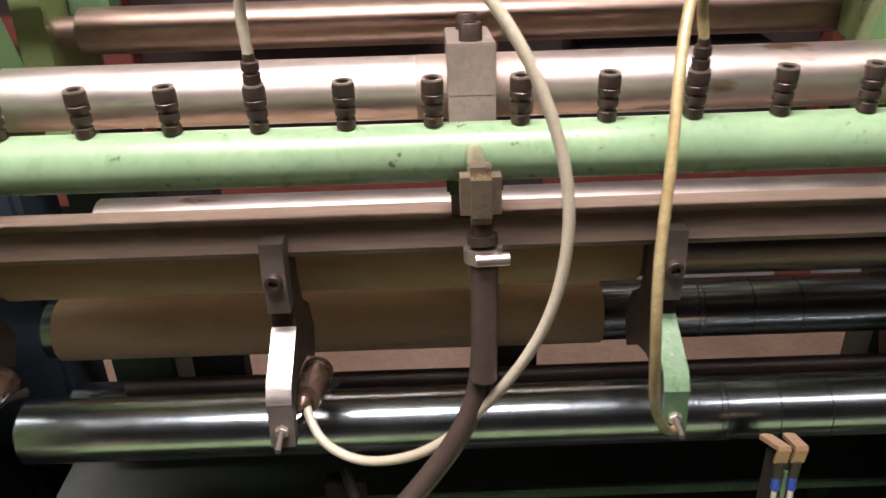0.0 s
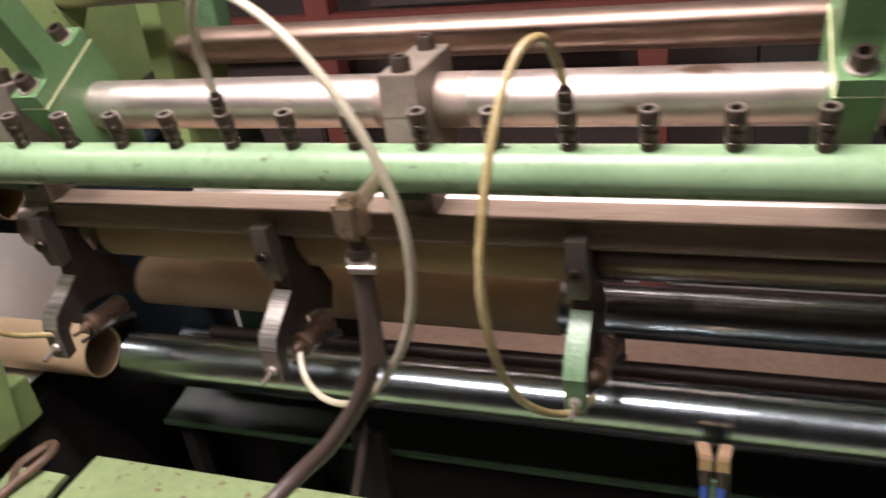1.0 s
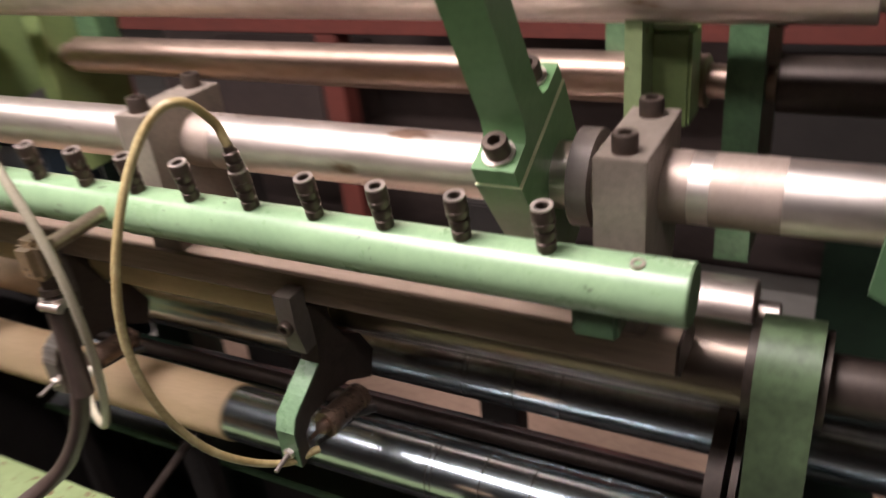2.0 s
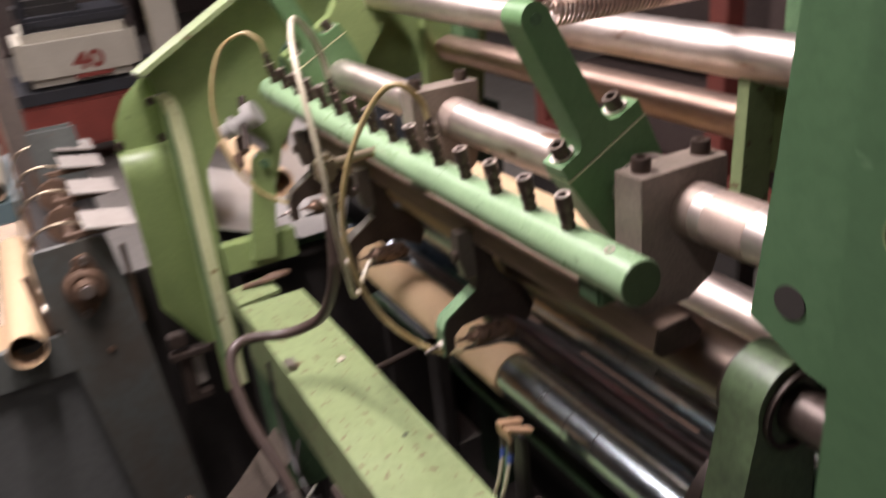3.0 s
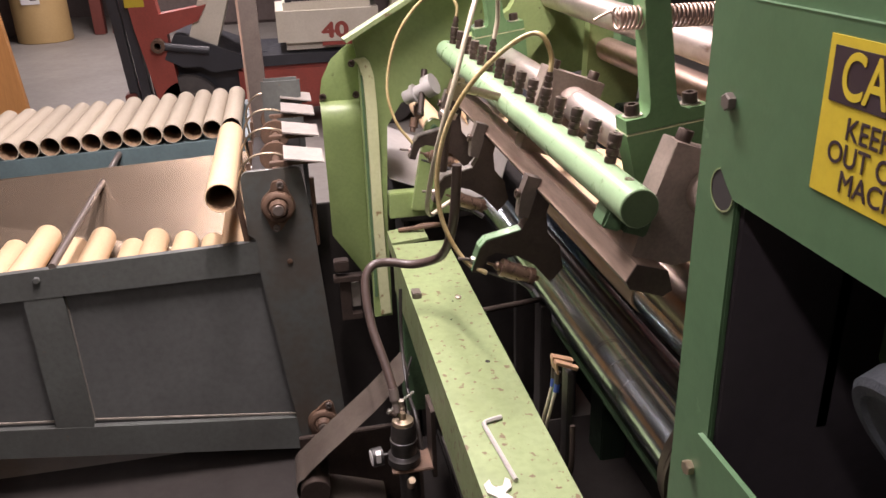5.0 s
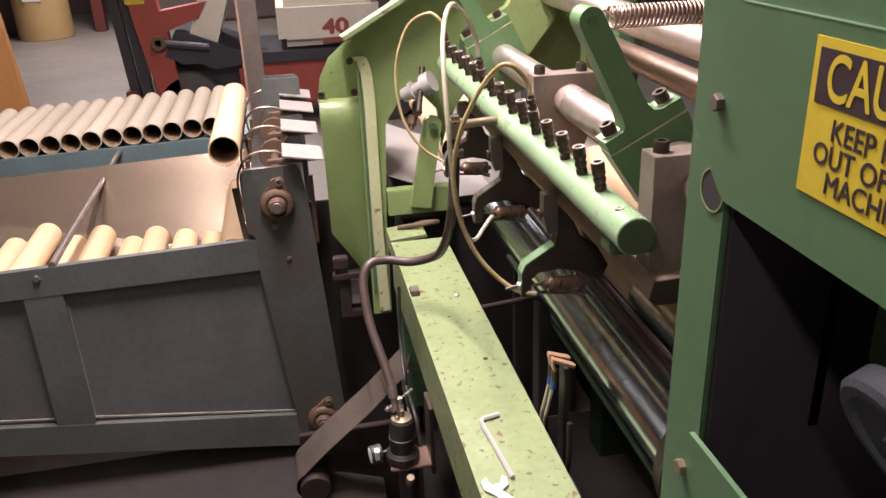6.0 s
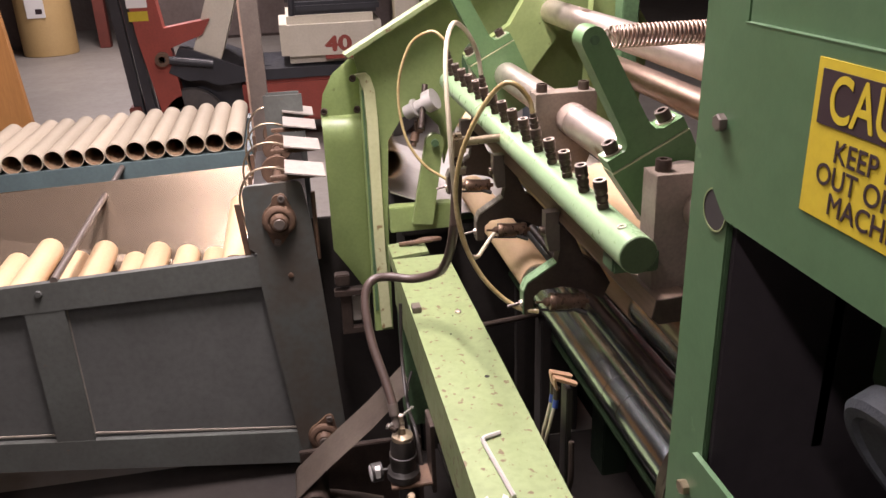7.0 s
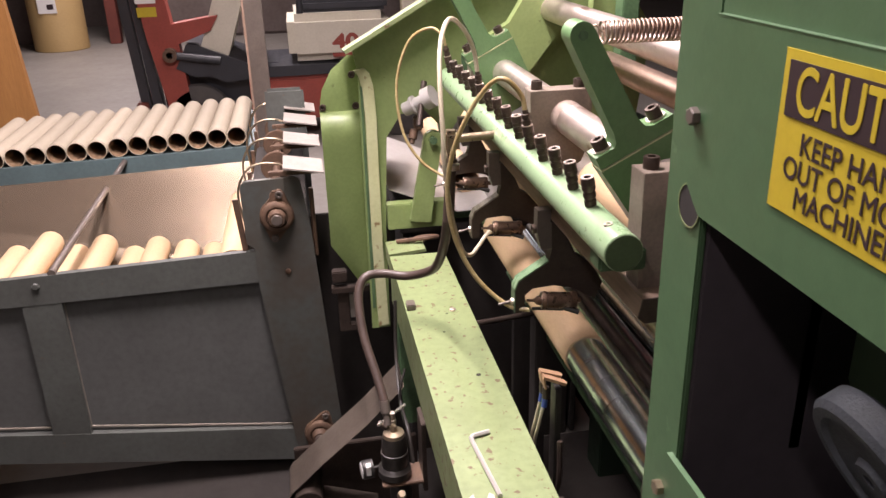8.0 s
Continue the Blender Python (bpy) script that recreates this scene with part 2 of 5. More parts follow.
def box(x0, x1, y0, y1, z0, z1, b=0.0):
    bm = bmesh.new()
    bmesh.ops.create_cube(bm, size=1)
    bmesh.ops.scale(bm, vec=(x1 - x0, y1 - y0, z1 - z0), verts=bm.verts)
    bmesh.ops.translate(bm, vec=((x0 + x1) / 2, (y0 + y1) / 2, (z0 + z1) / 2), verts=bm.verts)
    return bevel(bm, b)


def frame_of(d):
    d = Vector(d).normalized()
    u = d.orthogonal().normalized() if abs(d.x) > 0.9 else d.cross(Vector((1, 0, 0))).normalized()
    return d, u, d.cross(u)


def turned(at, d, profile, seg=24):
    """A body of revolution: profile of (distance along d, radius)."""
    d, u, v = frame_of(d)
    at = Vector(at)
    bm = bmesh.new()
    rings = []
    for s, r in profile:
        if r < 1e-6:
            rings.append([bm.verts.new(at + d * s)])
        else:
            rings.append([bm.verts.new(at + d * s + (u * math.cos(a) + v * math.sin(a)) * r) for a in [2 * math.pi * k / seg for k in range(seg)]])
    for a, b in zip(rings, rings[1:]):
        for k in range(seg):
            q = [a[k % len(a)], a[(k + 1) % len(a)], b[(k + 1) % len(b)], b[k % len(b)]]
            q = list(dict.fromkeys(q))
            if len(q) > 2:
                bm.faces.new(q)
    for r in (rings[0], rings[-1]):
        if len(r) > 1:
            bm.faces.new(r)
    return bm


def rod(p, q, r, seg=20, b=0.0):
    p, q = Vector(p), Vector(q)
    n = (q - p).length
    prof = [(0, r), (n, r)] if not b else [(0, r - b), (b, r), (n - b, r), (n, r - b)]
    return turned(p, q - p, prof, seg)


def cylx(x0, x1, y, z, r, seg=40, b=0.002):
    return rod((x0, y, z), (x1, y, z), r, seg, b)


def pipe(p, d, length, r, wall, seg=32):
    """A hollow tube, open at both ends."""
    return turned_ring(p, d, [(0, r), (length, r), (length, r - wall), (0, r - wall)], seg)


def turned_ring(at, d, profile, seg=32):
    d, u, v = frame_of(d)
    at = Vector(at)
    bm = bmesh.new()
    rings = [[bm.verts.new(at + d * s + (u * math.cos(a) + v * math.sin(a)) * r) for a in [2 * math.pi * k / seg for k in range(seg)]] for s, r in profile]
    for a, b in zip(rings, rings[1:] + rings[:1]):
        for k in range(seg):
            bm.faces.new([a[k], a[(k + 1) % seg], b[(k + 1) % seg], b[k]])
    return bm


def prism(poly, axis, a0, a1, b=0.0, seg=2):
    """A polygon pushed along an axis; its points are the two other coordinates in order."""
    def at(p, s):
        return {"x": (s, p[0], p[1]), "y": (p[0], s, p[1]), "z": (p[0], p[1], s)}[axis]
    bm = bmesh.new()
    lo = [bm.verts.new(at(p, a0)) for p in poly]
    hi = [bm.verts.new(at(p, a1)) for p in poly]
    bm.faces.new(lo)
    bm.faces.new(hi)
    n = len(poly)
    for k in range(n):
        bm.faces.new([lo[k], lo[(k + 1) % n], hi[(k + 1) % n], hi[k]])
    return bevel(bm, b, seg)


def smooth_line(pts, per=8):
    pts = [Vector(p) for p in pts]
    ext = [2 * pts[0] - pts[1]] + pts + [2 * pts[-1] - pts[-2]]
    out = []
    for a, b, c, d in zip(ext, ext[1:], ext[2:], ext[3:]):
        for k in range(per):
            t = k / per
            out.append(0.5 * (2 * b + (c - a) * t + (2 * a - 5 * b + 4 * c - d) * t * t + (3 * b - a - 3 * c + d) * t ** 3))
    return out + [pts[-1]]


def sweep(line, r, seg=12):
    """A round section along a line of points."""
    bm = bmesh.new()
    rings, u = [], None
    for k, p in enumerate(line):
        d = (line[min(k + 1, len(line) - 1)] - line[max(k - 1, 0)]).normalized()
        u = d.orthogonal().normalized() if u is None else (u - d * u.dot(d)).normalized()
        v = d.cross(u)
        rings.append([bm.verts.new(p + (u * math.cos(a) + v * math.sin(a)) * r) for a in [2 * math.pi * j / seg for j in range(seg)]])
    for a, b in zip(rings, rings[1:]):
        for j in range(seg):
            bm.faces.new([a[j], a[(j + 1) % seg], b[(j + 1) % seg], b[j]])
    bm.faces.new(rings[0])
    bm.faces.new(rings[-1])
    return bm


def plate(pts, n, t, b=0.0):
    """A flat plate: outline of 3D points, thickness t along n."""
    n = Vector(n).normalized() * t
    bm = bmesh.new()
    lo = [bm.verts.new(p) for p in pts]
    hi = [bm.verts.new(Vector(p) + n) for p in pts]
    bm.faces.new(lo)
    bm.faces.new(hi)
    k = len(pts)
    for i in range(k):
        bm.faces.new([lo[i], lo[(i + 1) % k], hi[(i + 1) % k], hi[i]])
    return bevel(bm, b)


def turn(bm, m):
    bmesh.ops.transform(bm, matrix=m, verts=bm.verts)
    return bm


def cap_screw(at, d, r=0.010, h=0.012):
    """A socket head cap screw with its hexagon recess."""
    k = 0.52 * r
    return turned(at, d, [(0, r), (h * 0.9, r), (h, r * 0.93), (h, k), (h * 0.35, k), (h * 0.35, 0)], 18)


def hex_head(at, d, r=0.010, h=0.008):
    return turned(at, d, [(0, r), (h * 0.85, r), (h, r * 0.85), (h, 0)], 6)


def arc(cy, cz, r, a0, a1, n):
    return [(cy + r * math.cos(radians(a0 + (a1 - a0) * k / n)), cz + r * math.sin(radians(a0 + (a1 - a0) * k / n))) for k in range(n + 1)]


def words(text, size, m, material, parent, name="lettering", bold=0.0):
    """Lettering as a thin mesh, laid by the matrix m; bold repeats it a little to the side."""
    cu = bpy.data.curves.new("text", "FONT")
    cu.body, cu.size, cu.extrude, cu.align_x, cu.align_y = text, size, 0.00015, "LEFT", "CENTER"
    tmp = bpy.data.objects.new("text", cu)
    me = bpy.data.meshes.new_from_object(tmp)
    bpy.data.objects.remove(tmp)
    bm = bmesh.new()
    bm.from_mesh(me)
    for k, (dx, dy) in enumerate(((1, 0), (0.5, 0.5), (0.5, -0.5)) if bold else ()):
        copy = bmesh.new()
        copy.from_mesh(me)
        bmesh.ops.translate(copy, verts=copy.verts, vec=(dx * bold, dy * bold, 0.00004 * (k + 1)))
        bm = join(bm, copy)
    turn(bm, m)
    return part(name, bm, material, parent, smooth=False)


# ---- the hall ----
FLOOR_Z = 0.0


def hall():
    solo("floor", box(-16, 8, -9, 9, -0.2, 0), CONCRETE, "worn grey concrete shop floor with dark stains", "floor", kind="structure", smooth=False)
    solo("wall_west", box(-16.3, -16, -9, 9, 0, 6), WALL, "dim brown hall wall far behind the machines", "wall", kind="structure", smooth=False)
    solo("wall_east", box(8, 8.3, -9, 9, 0, 6), WALL, "dim hall wall behind the operator", "wall", kind="structure", smooth=False)
    solo("wall_north", box(-16, 8, 9, 9.3, 0, 6), WALL, "dim hall wall behind the rewinder", "wall", kind="structure", smooth=False)
    solo("wall_south", box(-16, 8, -9.3, -9, 0, 6), WALL, "dim hall wall", "wall", kind="structure", smooth=False)
    solo("ceiling", box(-16, 8, -9, 9, 5.6, 5.8), WALL, "dark hall ceiling with hanging lights", "ceiling", kind="structure", smooth=False)


def bay_light(x, y, z, length, width, power, tint):
    """A wide ceiling fixture with a glowing diffuser, out of view."""
    ob = thing("ceiling_light", (x, y, z), "unseen wide white ceiling light with a glowing diffuser", "ceiling lamp", "lights over the machines")
    h, w = length / 2, width / 2
    part("housing", box(x - h, x + h, y - w, y + w, z, z + 0.06, 0.01), ALU, ob)
    part("diffuser", box(x - h + 0.03, x + h - 0.03, y - w + 0.03, y + w - 0.03, z - 0.012, z - 0.001), LAMP, ob)
    for s in (-0.7, 0.7):
        part("hanger", rod((x + s * h, y, z + 0.06), (x + s * h, y, 5.6), 0.004, 6), BLACK_OXIDE, ob)
    la = bpy.data.lights.new("bay_light", "AREA")
    la.shape, la.energy, la.color = "RECTANGLE", power, tint
    la.size, la.size_y = length - 0.06, width - 0.06
    lo = new("bay_light_lamp", la)
    lo.location = (x, y, z - 0.02)


# ---- the swinging cutting head ----
PIV = (0.0, 0.142, 1.5246)
PITCH = 0.08636
BAR = (0.012, 1.4830, 0.0300)


def coupler_at(head, k, plugged):
    x = k * PITCH
    d = Vector((0, -0.17, 0.985))
    base = Vector((x, -0.001, 1.5597)) - d * 0.047
    c = part("coupler", turned(base, d, [(0, 0.0096), (0.009, 0.0096), (0.0100, 0.0080), (0.0125, 0.0080), (0.0135, 0.0100), (0.0155, 0.0104), (0.0205, 0.0104), (0.0220, 0.0098), (0.0225, 0.0084), (0.0250, 0.0084), (0.0260, 0.0107), (0.028, 0.0112), (0.0325, 0.0112), (0.033, 0.0106), (0.0345, 0.0106), (0.035, 0.0112), (0.0435, 0.0112), (0.047, 0.0100), (0.047, 0.0052), (0.035, 0.0052), (0.035, 0)], 20), BLACK_OXIDE, head)
    part("collar", turned_ring(base + d * 0.0463, d, [(0, 0.0105), (0.0018, 0.0105), (0.0018, 0.0068), (0, 0.0068)], 20), STEEL, c, "bright worn steel rim")
    if plugged:
        part("plug", turned(base + d * 0.044, d, [(0, 0.0072), (0.006, 0.0072), (0.006, 0.0090), (0.014, 0.0090), (0.015, 0.0066), (0.018, 0.0066), (0.018, 0.0088), (0.026, 0.0088), (0.027, 0.0062), (0.034, 0.0057), (0.034, 0)], 16), BLACK_OXIDE, c)
    return base + d * 0.078


def knife_arm(head, x, painted):
    """A bent arm that hangs from the bar, with its nose, stud and air cylinder."""
    h = 0.0135
    skin = GREEN_ARM if painted else FILED_STEEL
    outline = [(0.050, 1.357), (0.084, 1.349), (0.086, 1.32), (0.104, 1.28), (0.140, 1.258), (0.166, 1.212), (0.150, 1.175), (0.100, 1.205), (0.058, 1.215), (0.012, 1.212), (-0.004, 1.198), (-0.006, 1.160), (-0.024, 1.158), (-0.026, 1.216), (-0.018, 1.232), (0.046, 1.272), (0.052, 1.30)]
    a = part("knife_arm", prism(outline, "x", x - h, x + h, 0.0015), DARK_STEEL, head, "dark steel bent arm with worn edges")
    part("nose_face", prism([(-0.0268, 1.160), (-0.0268, 1.213), (-0.0245, 1.212), (-0.0245, 1.160)], "x", x - h - 0.0004, x + h + 0.0004), GREEN_DARK if painted else GREY_STEEL, a)
    part("worn_face", prism([(-0.0272, 1.214), (-0.0190, 1.2335), (0.0450, 1.2735), (0.0465, 1.2705), (-0.017, 1.2305), (-0.0245, 1.212)], "x", x - h - 0.0005, x + h + 0.0005), skin, a, "green painted front edge" if painted else "bright filed front edge")
    part("head_block", prism([(0.020, 1.385), (0.050, 1.385), (0.047, 1.358), (0.056, 1.348), (0.058, 1.30), (0.030, 1.298), (0.020, 1.34)], "x", x - h * 0.95, x + h * 0.95, 0.0015), GREY_STEEL, a, "grey steel clamping block")
    part("cap_screw", cap_screw((x, 0.021, 1.342), (0, -1, -0.1), 0.010, 0.009), BLACK_OXIDE, a)
    part("nut", hex_head((x, -0.024, 1.181), (0, -1, -0.1), 0.008, 0.008), STEEL, a)
    part("stud", rod((x, -0.030, 1.181), (x, -0.058, 1.176), 0.0033, 10), GREY_STEEL, a)
    y0 = Vector((x + 0.014, 0.000, 1.186))
    d = Vector((0.10, 1, -0.05)).normalized()
    part("air_cylinder", turned(y0, d, [(0, 0.003), (0.014, 0.003), (0.022, 0.010), (0.030, 0.010), (0.030, 0.0185), (0.036, 0.0195), (0.040, 0.0195), (0.041, 0.0180), (0.092, 0.0180), (0.093, 0.0195), (0.103, 0.0195), (0.105, 0.018), (0.105, 0.006), (0.115, 0.006), (0.115, 0)], 24), OILY_DARK, a, "small dull air cylinder under the arm")
    part("hose_elbow", join(rod((x + 0.03, 0.075, 1.170), (x + 0.045, 0.105, 1.162), 0.006, 10), rod((x + 0.012, 0.012, 1.165), (x + 0.03, 0.075, 1.165), 0.0035, 8)), BLACK, a)
    return a


def spring_lever(head, x):
    """The clamp on the shaft with its long arm, in the clamp's own tilted frame."""
    h = 0.022
    u, v = Vector((0, 0.889, 0.458)), Vector((0, -0.458, 0.889))
    o = Vector((x, PIV[1], PIV[2]))

    def P(a, b):
        q = o + u * a + v * b
        return (q.y, q.z)
    top, split = 0.100, 0.078
    c = (-0.017, 0.2856)
    arm = [P(-0.080, split), P(0.062, split), P(0.062, top), P(0.026, top), P(0.014, top + 0.006), P(0.008, top + 0.022)]
    arm += [P(c[0] + 0.0205 * math.cos(radians(t)), c[1] + 0.0205 * math.sin(radians(t))) for t in range(0, 181, 15)]
    arm += [P(-0.037, top + 0.020), P(-0.040, top + 0.006), P(-0.046, top), P(-0.080, top)]
    lev = part("spring_lever", prism(arm, "x", x - h, x + h, 0.002), GREEN_LEVER, head, "green painted cast lever with an eye for the spring")
    low = [P(-0.081, split - 0.002), P(0.063, split - 0.002), P(0.060, -0.045), P(0.020, -0.110), P(-0.035, -0.110), P(-0.066, -0.045)]
    part("clamp_half", prism(low, "x", x - h - 0.0015, x + h + 0.0015, 0.0025), GREEN_LEVER, lev)
    # thin pale strip painted as the light caught along the joint
    part("joint_edge", prism([P(-0.0805, split - 0.0035), P(0.0625, split - 0.0035), P(0.0625, split - 0.0015), P(-0.0805, split - 0.0015)], "x", x - h - 0.002, x + h + 0.002), FLANGE, lev, "joint between the clamp halves, its lit edge painted bright")
    for a in (-0.060, 0.040):
        q = o + u * a + v * top
        part("washer", turned(q, v, [(0, 0.0165), (0.0025, 0.0165), (0.0025, 0.010)], 20), STEEL, lev)
        part("cap_screw", cap_screw(q + v * 0.002, v, 0.0125, 0.018), BLACK_OXIDE, lev)
    q = o + u * c[0] + v * c[1]
    part("pin", rod(q - Vector((h + 0.002, 0, 0)), q + Vector((h + 0.002, 0, 0)), 0.0075, 14), GREEN_DARK, lev)


def cutting_head():
    head = thing("cutting_head", PIV, "swinging cutting head with green manifold pipe, air couplers and knife arms", "machine part")
    part("pivot_shaft", cylx(-0.62, 1.45, PIV[1], PIV[2], 0.0362, 48), STEEL, head, "worn silver steel shaft")
    for x0, x1 in ((0.155, 0.19), (0.24, 0.285), (0.80, 0.88), (0.90, 0.965)):
        part("matte_band", turned_ring((x0, PIV[1], PIV[2]), (1, 0, 0), [(0, 0.0365), (x1 - x0, 0.0365), (x1 - x0, 0.033), (0, 0.033)], 48), BAND, head, "matte rubbed band on the shaft")
    for x in (-0.42, 0.2145, 0.829):
        blk = part("clamp_block", prism([(0.060, 1.583), (0.200, 1.583), (0.200, 1.47), (0.180, 1.420), (0.140, 1.397), (0.062, 1.396), (0.060, 1.44)], "x", x - 0.025, x + 0.025, 0.002), CLAMP, head, "dark grey oily steel split clamp block on the shaft")
        part("clamp_cap", box(x - 0.0255, x + 0.0255, 0.0595, 0.2005, 1.528, 1.5835, 0.002), CLAMP, blk)
        for y in (0.080, 0.177):
            part("cap_screw", cap_screw((x, y, 1.583), (0, 0, 1), 0.0125, 0.019), BLACK_OXIDE, blk)
        part("bracket_foot", box(x - 0.03, x + 0.03, 0.030, 0.070, 1.43, 1.466, 0.003), GREEN_DARK, blk)
    spring_lever(head, 0.7195)
    spring_lever(head, -0.335)
    part("lock_collar", turned_ring((0.765, PIV[1], PIV[2]), (1, 0, 0), [(0, 0.052), (0.022, 0.052), (0.022, 0.0363), (0, 0.0363)], 32), GREY_STEEL, head)
    # the manifold
    man = part("manifold_pipe", cylx(-0.505, 0.908, BAR[0], BAR[1], BAR[2], 40, 0.001), GREEN_PIPE, head, "light green painted manifold pipe with grimy underside")
    part("end_cap", cylx(0.9075, 0.9095, BAR[0], BAR[1], 0.0286, 32, 0.0005), CAP_GREEN, man, "dark end cap")
    part("set_screw", turned((0.862, 0.004, 1.5105), (0, -0.2, 1), [(0, 0.007), (0.003, 0.007), (0.003, 0.004), (0.001, 0.004), (0.001, 0)], 14), STEEL, man)
    for x in (0.80,):
        part("weld_foot", box(x, x + 0.045, 0.0, 0.035, 1.425, 1.46, 0.004), GREEN_DARK, man)
    tops = {}
    for k in range(-5, 10):
        tops[k] = coupler_at(head, k, k in (-5, 0, 5))
    # tool bar
    section = [(0.049, 1.364), (0.055, 1.395), (0.108, 1.3975), (0.129, 1.369), (0.118, 1.355), (0.060, 1.354)]
    bar = part("tool_bar", prism(section, "x", -0.40, 0.888, 0.0015), BAR_STEEL, head, "brown worn steel tool bar")
    part("bar_end", prism(section, "x", 0.8885, 0.8915, 0.001), DARK_STEEL, bar, "dark end face")
    for x in (-0.007, 0.430):
        knife_arm(head, x, x > 0.2)
    knife_arm(head, -0.40, False)
    # elbow with its hose barb
    el = part("hose_elbow", join(rod((0.212, -0.006, 1.488), (0.212, -0.100, 1.484), 0.0095, 16), box(0.194, 0.230, -0.132, -0.095, 1.453, 1.505, 0.009)), BRASS, head, "dull brass elbow on the manifold")
    part("barb", turned((0.213, -0.112, 1.454), (0.02, -0.08, -1), [(0, 0.010), (0.014, 0.010), (0.014, 0.014), (0.022, 0.014), (0.022, 0)], 16), BLACK_OXIDE, el)
    part("hose_clamp", join(turned((0.2135, -0.1125, 1.428), (0.02, -0.08, -1), [(0, 0.0175), (0.013, 0.0175), (0.013, 0.012), (0, 0.012)], 20), rod((0.206, -0.128, 1.421), (0.236, -0.126, 1.421), 0.006, 10)), STEEL, el, "bright worm-drive hose clamp")
    # thin air hoses to the knife arms
    t0, t5, tm = tops[0], tops[5], tops[-5]
    part("air_hose", sweep(smooth_line([t0, t0 + Vector((0.0, -0.008, 0.05)), (0.022, -0.04, 1.690), (0.07, -0.08, 1.725), (0.135, -0.11, 1.712), (0.195, -0.13, 1.672), (0.245, -0.14, 1.605), (0.278, -0.142, 1.52), (0.285, -0.140, 1.44), (0.268, -0.13, 1.355), (0.225, -0.11, 1.272), (0.160, -0.08, 1.190), (0.090, -0.045, 1.150), (0.040, -0.015, 1.152), (0.016, 0.015, 1.175), (0.012, 0.045, 1.195)]), 0.0054), HOSE_WHITE, head, "milky clear air hose looped to a knife arm")
    part("air_hose", sweep(smooth_line([t5, t5 + Vector((-0.006, -0.006, 0.028)), (0.418, -0.04, 1.648), (0.400, -0.065, 1.640), (0.383, -0.10, 1.590), (0.371, -0.135, 1.510), (0.363, -0.150, 1.42), (0.368, -0.142, 1.33), (0.380, -0.115, 1.255), (0.402, -0.08, 1.205), (0.428, -0.035, 1.170), (0.45, 0.005, 1.166)]), 0.0050), HOSE_CLEAR, head, "yellowed clear air hose looped to a knife arm")
    part("air_hose", sweep(smooth_line([tm, tm + Vector((0.0, -0.01, 0.03)), (-0.45, -0.05, 1.64), (-0.47, -0.11, 1.60), (-0.47, -0.15, 1.48), (-0.45, -0.14, 1.34), (-0.42, -0.09, 1.25), (-0.40, -0.02, 1.20)]), 0.0045), HOSE_CLEAR, head, "thin yellowed hose to the far arm")
    return head


# ---- the turret with its three mandrels ----
TUR = (0.0, 0.2172, 1.0552)
MANDRELS = ((0.126, 1.0536), (0.2615, 1.135), (0.264, 0.977))
MR = 0.0445
TUBE_R = 0.0478
TUBE_L = 0.80


def turret():
    t = thing("mandrel_turret", TUR, "rotating turret with three chromed mandrels on a dark index plate", "machine part")
    for y, z in MANDRELS:
        m = part("mandrel", cylx(-0.41, 1.16, y, z, MR, 64, 0.004), CHROME, t, "polished chrome mandrel")
        for x in (0.55, 0.558, 0.63, 0.70):
            part("scribe_ring", turned_ring((x, y, z), (1, 0, 0), [(0, MR + 0.0004), (0.0012, MR + 0.0004), (0.0012, MR - 0.001), (0, MR - 0.001)], 64), DARK_STEEL, m)
        part("journal", cylx(1.16, 1.24, y, z, 0.030, 32), STEEL, m)
    part("index_plate", turned((0.912, TUR[1], TUR[2]), (1, 0, 0), [(0, 0.06), (0, 0.150), (0.020, 0.150), (0.020, 0.06)], 48), DARK_STEEL, t, "dark oily index plate")
    part("turret_shaft", cylx(-0.3, 1.3, TUR[1], TUR[2], 0.013, 24), DARK_STEEL, t)
    return t


SHAFT = (0.158, 1.309, 0.0475)
REAR = (0.335, 1.265, 0.044)


def bearing_housing():
    h = thing("bearing_housing", (0.99, 0.175, 0.30), "thick green cast bearing housing with a rounded oily top", "machine frame")
    cy, cz, cr = SHAFT
    out = [(0.066, 0.30), (0.066, 1.12), (0.092, 1.27)] + arc(0.154, 1.318, 0.058, 195, -35, 14) + [(0.205, 1.25), (0.205, 1.216), (0.21, 1.14), (0.26, 0.95), (0.26, 0.30)]
    part("casting", prism(out, "x", 0.955, 1.016, 0.005, 3), CAST, h, "worn olive green casting")
    part("support_shaft", cylx(-0.55, 0.955, cy, cz, cr, 48), SHADED_STEEL, h, "worn silver support shaft, darkened for the shade behind the tool bar")
    part("outer_shaft", cylx(1.016, 1.20, cy, cz, 0.032, 40), DARK_STEEL, h, "dark end of the shaft")
    part("seal_ring", turned_ring((0.945, cy, cz), (1, 0, 0), [(0, cr + 0.009), (0.0095, cr + 0.009), (0.0095, cr + 0.0005), (0, cr + 0.0005)], 40), DARK_STEEL, h, "dark oily seal")
    part("seal_ring", turned_ring((1.0165, cy, cz), (1, 0, 0), [(0, cr + 0.007), (0.008, cr + 0.007), (0.008, cr + 0.0005), (0, cr + 0.0005)], 40), DARK_STEEL, h)
    part("dark_ring", turned_ring((0.940, TUR[1], TUR[2]), (1, 0, 0), [(0, 0.155), (0.008, 0.155), (0.008, 0.10), (0, 0.10)], 40), DARK_STEEL, h)


